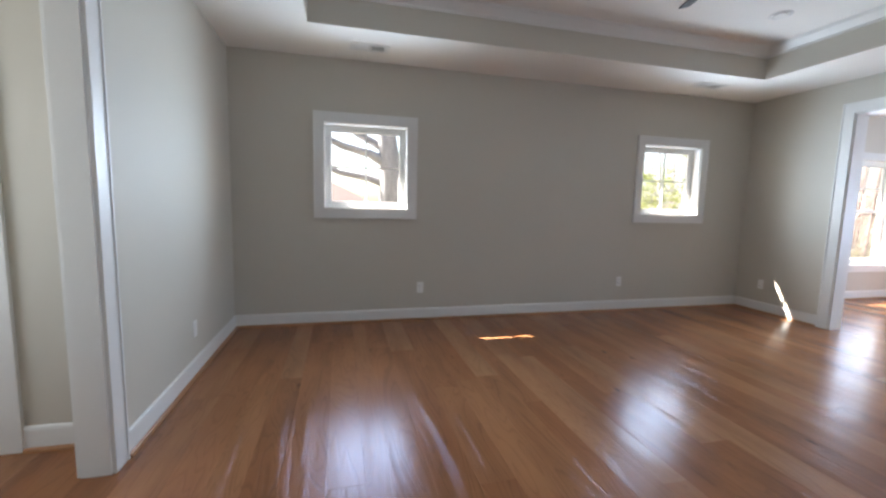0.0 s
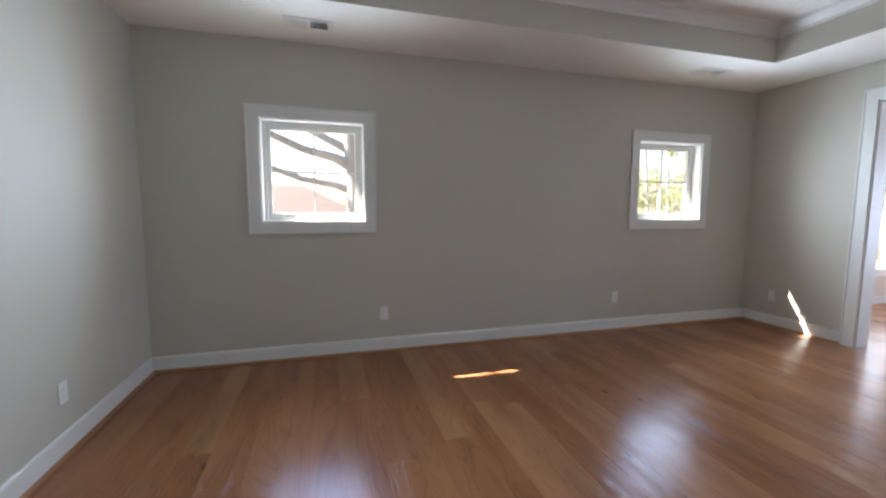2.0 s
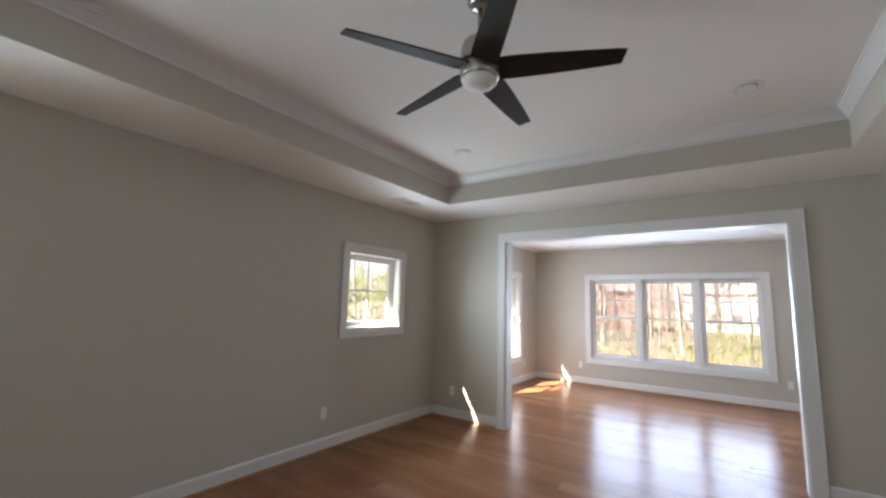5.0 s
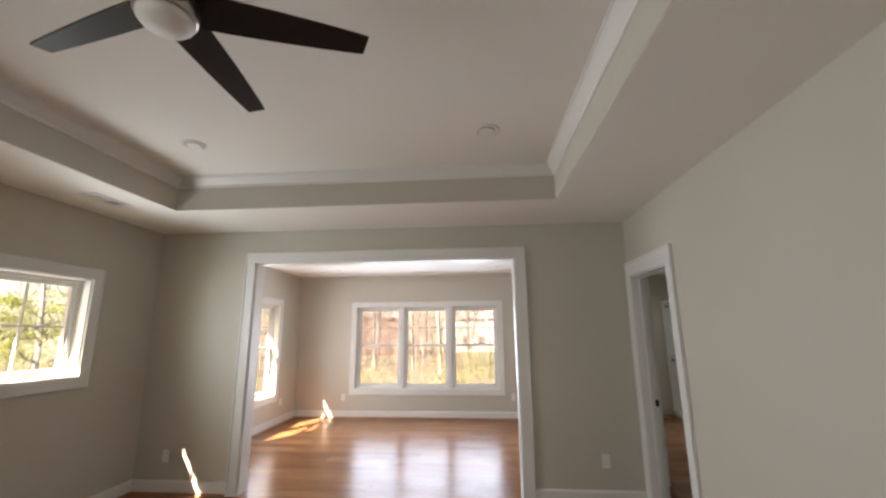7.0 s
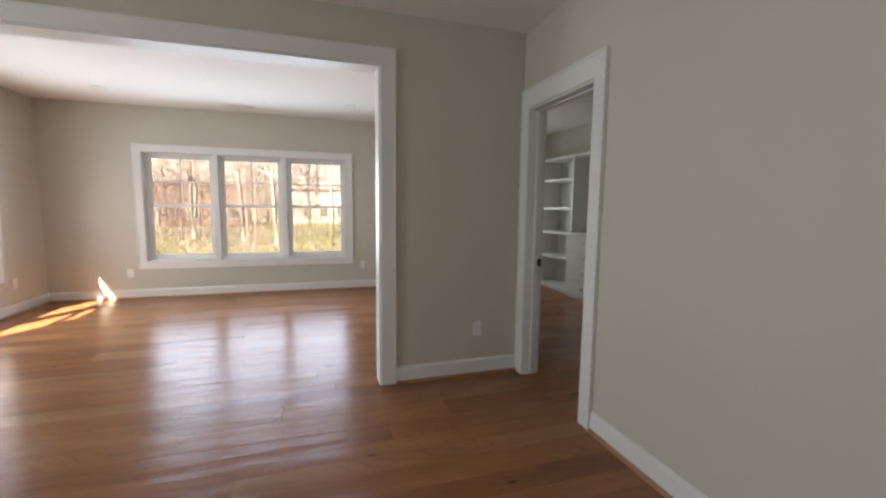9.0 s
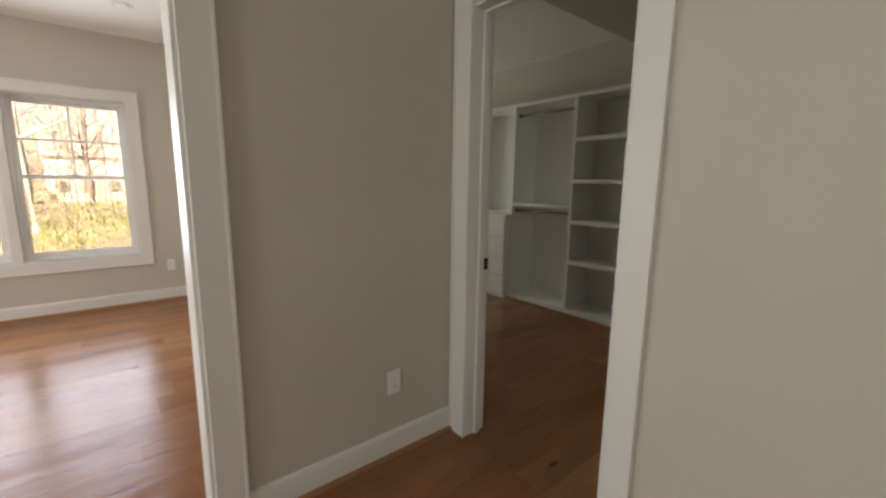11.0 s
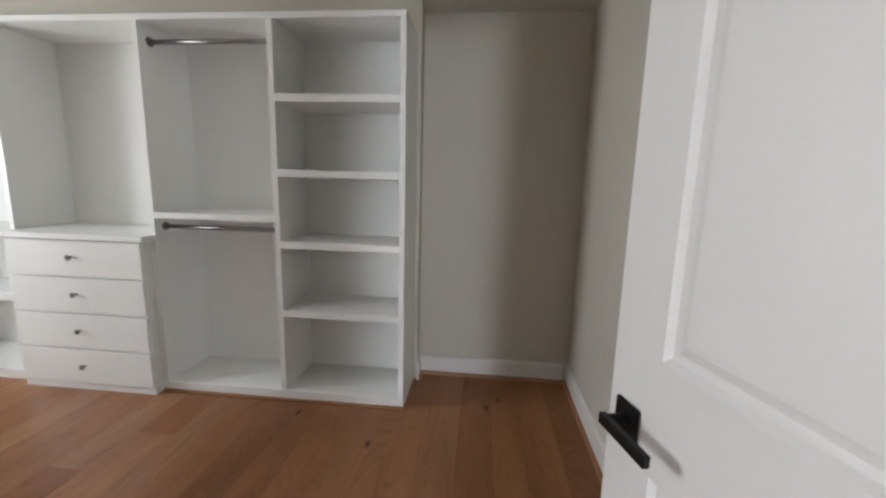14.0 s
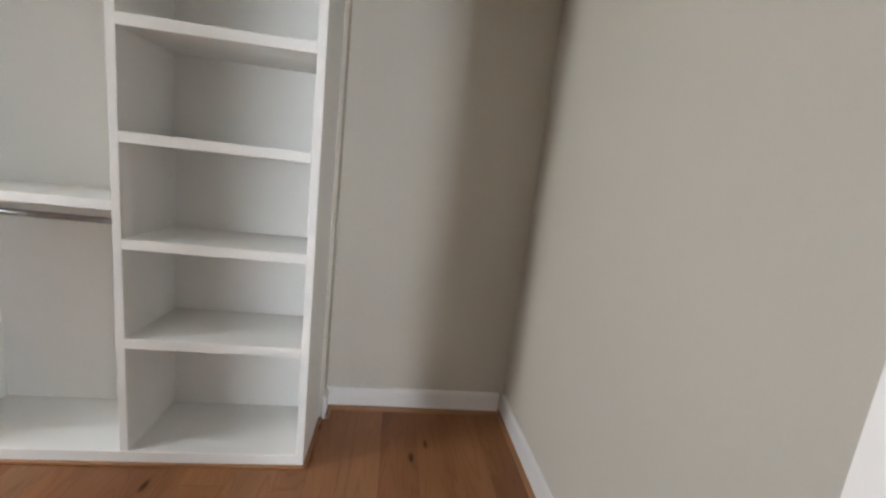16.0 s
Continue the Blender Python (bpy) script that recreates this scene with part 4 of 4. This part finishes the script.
# the big yard tree with low limbs outside the square window
big = thing("tree", "large leafless yard tree with long low limbs", "tree", "yard trees", at=pose(1.5, 7.5, -0.8))
rng = random.Random(5)
bt = bmesh.new()
tube(bt, [Vector(p) for p in ((0.05, 0, -0.2), (0.0, 0, 0.6), (-0.02, 0, 1.6), (-0.06, 0, 2.5), (-0.16, 0, 3.4), (-0.25, 0, 4.6))], [0.36, 0.29, 0.27, 0.20, 0.16, 0.08], 14)
part("trunk", bt, YARD_BARK, big, smooth=True)
for pts, radii in (
    (((-0.1, 0, 2.75), (-0.45, -0.05, 2.92), (-0.9, -0.1, 3.02), (-1.56, -0.1, 3.31), (-2.7, -0.2, 3.75)), (0.11, 0.075, 0.062, 0.055, 0.03)),
    (((-0.1, 0, 3.0), (-0.35, 0.05, 3.12), (-0.93, 0.0, 3.40), (-1.8, 0.1, 3.9), (-2.6, 0.2, 4.5)), (0.10, 0.07, 0.055, 0.045, 0.03)),
    (((-0.1, 0, 2.40), (-0.45, 0.1, 2.50), (-0.95, 0.1, 2.58), (-1.56, 0.1, 2.80), (-2.6, 0.2, 3.2)), (0.10, 0.065, 0.052, 0.045, 0.03)),
    (((0.02, 0, 1.9), (0.22, 0.1, 2.5), (0.36, 0.15, 3.3), (0.62, 0.2, 4.5)), (0.20, 0.16, 0.13, 0.07)),
):
    bm = bmesh.new()
    tube(bm, [Vector(p) for p in pts], radii, 10)
    for p in pts[2:]:
        for _ in range(3):
            branch(bm, rng, Vector(p), Vector((rng.uniform(-1, 0.4), rng.uniform(-1, 1), rng.uniform(0.1, 1))), rng.uniform(0.4, 1.0), 0.012, 1, 4)
    part("limb", bm, YARD_BARK, big, smooth=True)

masters = [bare_tree(11, 15, 0.12, 16, PALE_BARK, "tall leafless pale-barked woodland tree"),
           bare_tree(12, 13, 0.09, 16, BARK, "tall leafless grey-barked woodland tree"),
           bare_tree(13, 11, 0.07, 13, PALE_BARK, "slender leafless pale-barked sapling")]
rng = random.Random(21)
spots = []
while len(spots) < 34:
    a = rng.uniform(-0.95, 1.75)
    d = rng.uniform(12.5, 36)
    x, y = 9 + d * math.cos(a), 2 + d * math.sin(a)
    if x < 8.5 or 0.66 < math.atan2(y - 0.8, x - 1.2) < 1.0:
        continue
    if all((x - u) ** 2 + (y - w) ** 2 > 3 for u, w in spots):
        spots.append((x, y))
for i, (x, y) in enumerate(spots):
    m = pose(x, y, ground_height(x, y), 0, 0, rng.uniform(0, 360))
    if i < 3:
        masters[i].matrix_basis = m
    else:
        copy_thing(masters[i % 3], m)


def leafy_tree(x, y, h, spread, label, seed):
    """A tree in fresh spring leaf: trunk, limbs, and an uneven crown of small leaf clumps round the limbs' ends."""
    r = random.Random(seed)
    tree = thing("tree", label, "tree", "yard trees", at=pose(x, y, ground_height(x, y)))
    bm = bmesh.new()
    pts = [Vector((0, 0, -0.2)), Vector((0.05, 0.03, h * 0.35)), Vector((-0.08, 0.1, h * 0.7)), Vector((0.05, 0.05, h))]
    tube(bm, pts, [0.08, 0.06, 0.04, 0.015], 8)
    part("trunk", bm, YARD_BARK, tree, smooth=True)
    limbs, crown_bm = bmesh.new(), bmesh.new()
    for _ in range(26):
        z = r.uniform(0.15, 0.95)
        a = r.uniform(0, 6.28)
        start = pts[0].lerp(pts[3], z)
        way = Vector((math.cos(a), math.sin(a), r.uniform(-0.1, 0.6)))
        length = spread * r.uniform(0.5, 1.1) * (1.15 - z * 0.7)
        branch(limbs, r, start, way, length, 0.018, 1, 4)
        for k in (0.45, 0.7, 0.95):
            size = length * r.uniform(0.16, 0.34)
            leaf_clumps(crown_bm, r, start + way.normalized() * length * k, Vector((size, size, size * 0.7)), 80, 0.036)
    part("limb", limbs, YARD_BARK, tree)
    part("crown", crown_bm, LEAF, tree, "loose yellow-green spring leaves")


leafy_tree(10.6, 11.2, 5.5, 2.2, "yellow-green spring tree in the side yard", 3)
leafy_tree(13.6, 13.4, 6.5, 2.4, "yellow-green spring tree in the side yard", 8)
leafy_tree(8.2, 13.0, 4.6, 1.8, "yellow-green spring tree in the side yard", 9)


def brush(name, label, centre, size, count, leaf, mat, category="bush"):
    bm = bmesh.new()
    dry = mat is TAN
    leaf_clumps(bm, rng, Vector((0, 0, 0)), Vector(size), count // 6 if dry else count, leaf * (0.5 if dry else 1.0))
    for _ in range(110 if dry else 12):
        branch(bm, rng, Vector((rng.uniform(-0.5, 0.5) * size[0], rng.uniform(-0.5, 0.5) * size[1], -size[2] * 0.7)), Vector((rng.uniform(-0.6, 0.6), rng.uniform(-0.6, 0.6), 1)), size[2] * 1.5, 0.009 if dry else 0.02, 1, 3)
    ob = part(name, bm, mat)
    ob.location = centre
    return tagged(ob, label, category, "undergrowth")


for x, y, sx, sy, sz, mat, lab in ((21, 1.2, 2.2, 2.4, 1.5, LEAF, "fresh green spring bush at the wood's edge"), (19.5, -2.6, 1.8, 2.4, 0.9, LEAF, "fresh green spring bush at the wood's edge"),
                                  (17.5, 0.2, 1.5, 1.6, 0.6, TAN, "dry tan brush pile in the yard"), (18.5, 4.2, 2.0, 3.0, 0.55, TAN, "dry tan undergrowth in the yard"),
                                  (20, 7.5, 2.5, 2.5, 0.7, LEAF, "fresh green spring bush at the wood's edge"), (17, 9.5, 2.2, 2.2, 0.5, TAN, "dry tan undergrowth in the yard"),
                                  (12.5, 14.5, 2.0, 1.6, 1.6, LEAF, "tall yellow-green spring shrub"), (7.6, 12.5, 1.6, 1.4, 1.4, LEAF, "tall yellow-green spring shrub"),
                                  (9.2, 15, 2.2, 1.6, 2.4, LEAF, "tall yellow-green spring shrub"), (14.5, 12, 2.2, 2.0, 0.6, TAN, "dry tan undergrowth in the yard")):
    brush("bush", lab, (x, y, ground_height(x, y) + sz * 0.45), (sx, sy, sz), 3200, 0.035, mat)

tw = bmesh.new()
for _ in range(900):
    a, d = rng.uniform(-0.9, 1.9), rng.uniform(9, 22)
    x, y = 9 + d * math.cos(a), 2 + d * math.sin(a)
    branch(tw, rng, Vector((x, y, ground_height(x, y) - 0.05)), Vector((rng.uniform(-1, 1), rng.uniform(-1, 1), rng.uniform(-0.05, 0.9))), rng.uniform(1.0, 3.2), 0.014, 1, 3)
tagged(part("thicket", tw, TAN), "tangle of thin dry tan branches in the yard", "brush", kind="stuff")
gr = bmesh.new()
for _ in range(13000):
    a, d = rng.uniform(-1.1, 2.0), rng.uniform(4, 24)
    x, y = 9 + d * math.cos(a), 2 + d * math.sin(a)
    z = ground_height(x, y)
    w, h, t = 0.014, rng.uniform(0.12, 0.42), rng.uniform(0, 6.3)
    dx, dy = w * math.cos(t), w * math.sin(t)
    gr.faces.new([gr.verts.new((x - dx, y - dy, z)), gr.verts.new((x + dx, y + dy, z)), gr.verts.new((x + rng.uniform(-0.12, 0.12), y + rng.uniform(-0.12, 0.12), z + h))])
tagged(part("grass", gr, material("yellow_green_grass", (0.125, 0.115, 0.052), 0.8, spread=0.4, grain=5)), "yellow-green rough grass of the yard", "grass", kind="stuff")


def house(x, y, turn, w, d, h, mat, label, roof_mat, hip=0.0):
    """A far house: walls, gabled roof, and windows with frames on the side that faces the camera's house."""
    z = ground_height(x, y) - 0.3
    ob = thing("house", label, "house", "far houses", at=pose(x, y, z, 0, 0, turn))
    part("wall", boxes((-w / 2, w / 2, -d / 2, d / 2, 0, h)), mat, ob)
    rf = bmesh.new()
    a = [rf.verts.new(p) for p in ((-w / 2 - 0.4, -d / 2 - 0.4, h), (-w / 2 - 0.4, d / 2 + 0.4, h), (-w / 2 - 0.4 + hip, 0, h + d * 0.28))]
    b = [rf.verts.new(p) for p in ((w / 2 + 0.4, -d / 2 - 0.4, h), (w / 2 + 0.4, d / 2 + 0.4, h), (w / 2 + 0.4 - hip, 0, h + d * 0.28))]
    rf.faces.new(a), rf.faces.new(list(reversed(b)))
    for i in range(3):
        rf.faces.new((a[i], a[(i + 1) % 3], b[(i + 1) % 3], b[i]))
    part("roof", rf, roof_mat, ob)
    for k in range(2):
        for i in range(4):
            cx, cz = -w / 2 + w * (i + 0.5) / 4, 1.1 + k * 2.8
            if cz + 1.5 > h:
                continue
            win = part("window", ring_frame("x", cx - 0.6, cx + 0.6, cz, cz + 1.5, -d / 2 - 0.06, -d / 2, 0.12), SIDING, ob)
            part("pane", boxes((cx - 0.48, cx + 0.48, -d / 2 - 0.03, -d / 2 - 0.01, cz + 0.12, cz + 1.38)), PANE_DARK, win)


house(55, 16.4, -74, 15, 8, 4.9, BRICK, "red brick house beyond the trees", ROOF)
house(66, 1.2, -91, 9, 7, 5.0, SIDING, "white sided house beyond the trees", ROOF)
house(-2.9, 27, 6, 11, 7, 2.0, BRICK, "low brick house with a brown hipped roof behind the yard", BROWN_ROOF, 3.4)

# far woods
fw = bmesh.new()
rng = random.Random(31)
for _ in range(390):
    a, d = rng.uniform(-1.0, 1.9), 20 + 26 * rng.random() ** 0.8
    x, y = 7 + d * math.cos(a), 2 + d * math.sin(a)
    if x < 9 or 0.70 < math.atan2(y - 0.8, x - 1.2) < 0.95 and rng.random() < 0.7:
        continue
    base = Vector((x, y, ground_height(x, y) - 0.3))
    h = rng.uniform(8, 14)
    top = base + Vector((rng.uniform(-0.6, 0.6), rng.uniform(-0.6, 0.6), h))
    r = rng.uniform(0.025, 0.065)
    tube(fw, [base, base.lerp(top, 0.5), top], [r, r * 0.65, 0.03], 5)
    for _ in range(25):
        branch(fw, rng, base.lerp(top, rng.uniform(0.08, 0.75)), Vector((rng.uniform(-1, 1), rng.uniform(-1, 1), rng.uniform(-0.2, 0.8))), rng.uniform(1.8, 4.6), 0.017, 1, 3)
tagged(part("far_woods", fw, TWIG), "far leafless woodland of thin pinkish twigs", "woods", kind="stuff")


# ---- floors ----
tagged(part("floor", boxes((XW - 0.3, CX1 + 0.6, CYB - 0.12, YN, -0.05, -0.011)), SUBFLOOR), "varnished oak plank floor running through the rooms", "floor", kind="structure")
floor_ob = bpy.data.objects["floor"]
tagged(part("floor_hall", boxes((-2.2, XW - 0.3, 0.7, 2.5, -0.05, -0.011)), SUBFLOOR), "varnished oak plank floor of the hallway", "floor", kind="structure")


def plank(x0, x1, y0, y1):
    bm = bmesh.new()
    c, z = 0.0004, 0.0
    lo = [bm.verts.new(p) for p in ((x0, y0, -0.0108), (x1, y0, -0.0108), (x1, y1, -0.0108), (x0, y1, -0.0108))]
    mid = [bm.verts.new(p) for p in ((x0, y0, -c), (x1, y0, -c), (x1, y1, -c), (x0, y1, -c))]
    top = [bm.verts.new(p) for p in ((x0 + c, y0 + c, z), (x1 - c, y0 + c, z), (x1 - c, y1 - c, z), (x0 + c, y1 - c, z))]
    for a, b in ((lo, mid), (mid, top)):
        for i in range(4):
            bm.faces.new((a[i], a[(i + 1) % 4], b[(i + 1) % 4], b[i]))
    bm.faces.new(top)
    return bm


rng = random.Random(77)
rest = bmesh.new()
made = 0
# stretches of floor: x range, y range, and whether the boards are parts of their own
for fx0, fx1, fy0, fy1, single in ((XW - 0.12, XE2, YS - 0.001, YN, True), (CX0, 6.9, CYB, YS - 0.001, True), (XE2, XS, YS2, YN, False),
                                   (6.9, CX1, CY0, CYN, False), (-2.2, XW - 0.12, 0.82, 2.375, False)):
    x = fx0
    while x < fx1 - 0.02:
        w = rng.choice((0.127, 0.152, 0.178, 0.178, 0.203))
        x1 = min(x + w, fx1)
        if fx1 - x1 < 0.03:
            x1 = fx1
        y = fy0 - rng.uniform(0.0, 1.4)
        while y < fy1:
            y1 = y + rng.uniform(0.9, 2.4)
            a, b = max(y, fy0), min(y1, fy1)
            if b - a > 0.004:
                if single and made < 300:
                    ob = part("plank", plank(x + 0.00015, x1 - 0.00015, a + 0.00015, b - 0.00015), WOOD, floor_ob)
                    made += 1
                else:
                    bmp = plank(x + 0.00015, x1 - 0.00015, a + 0.00015, b - 0.00015)
                    tmp = bpy.data.meshes.new("tmp")
                    bmp.to_mesh(tmp)
                    bmp.free()
                    rest.from_mesh(tmp)
                    bpy.data.meshes.remove(tmp)
            y = y1
        x = x1
tagged(part("planks", rest, WOOD, floor_ob), kind="stuff")
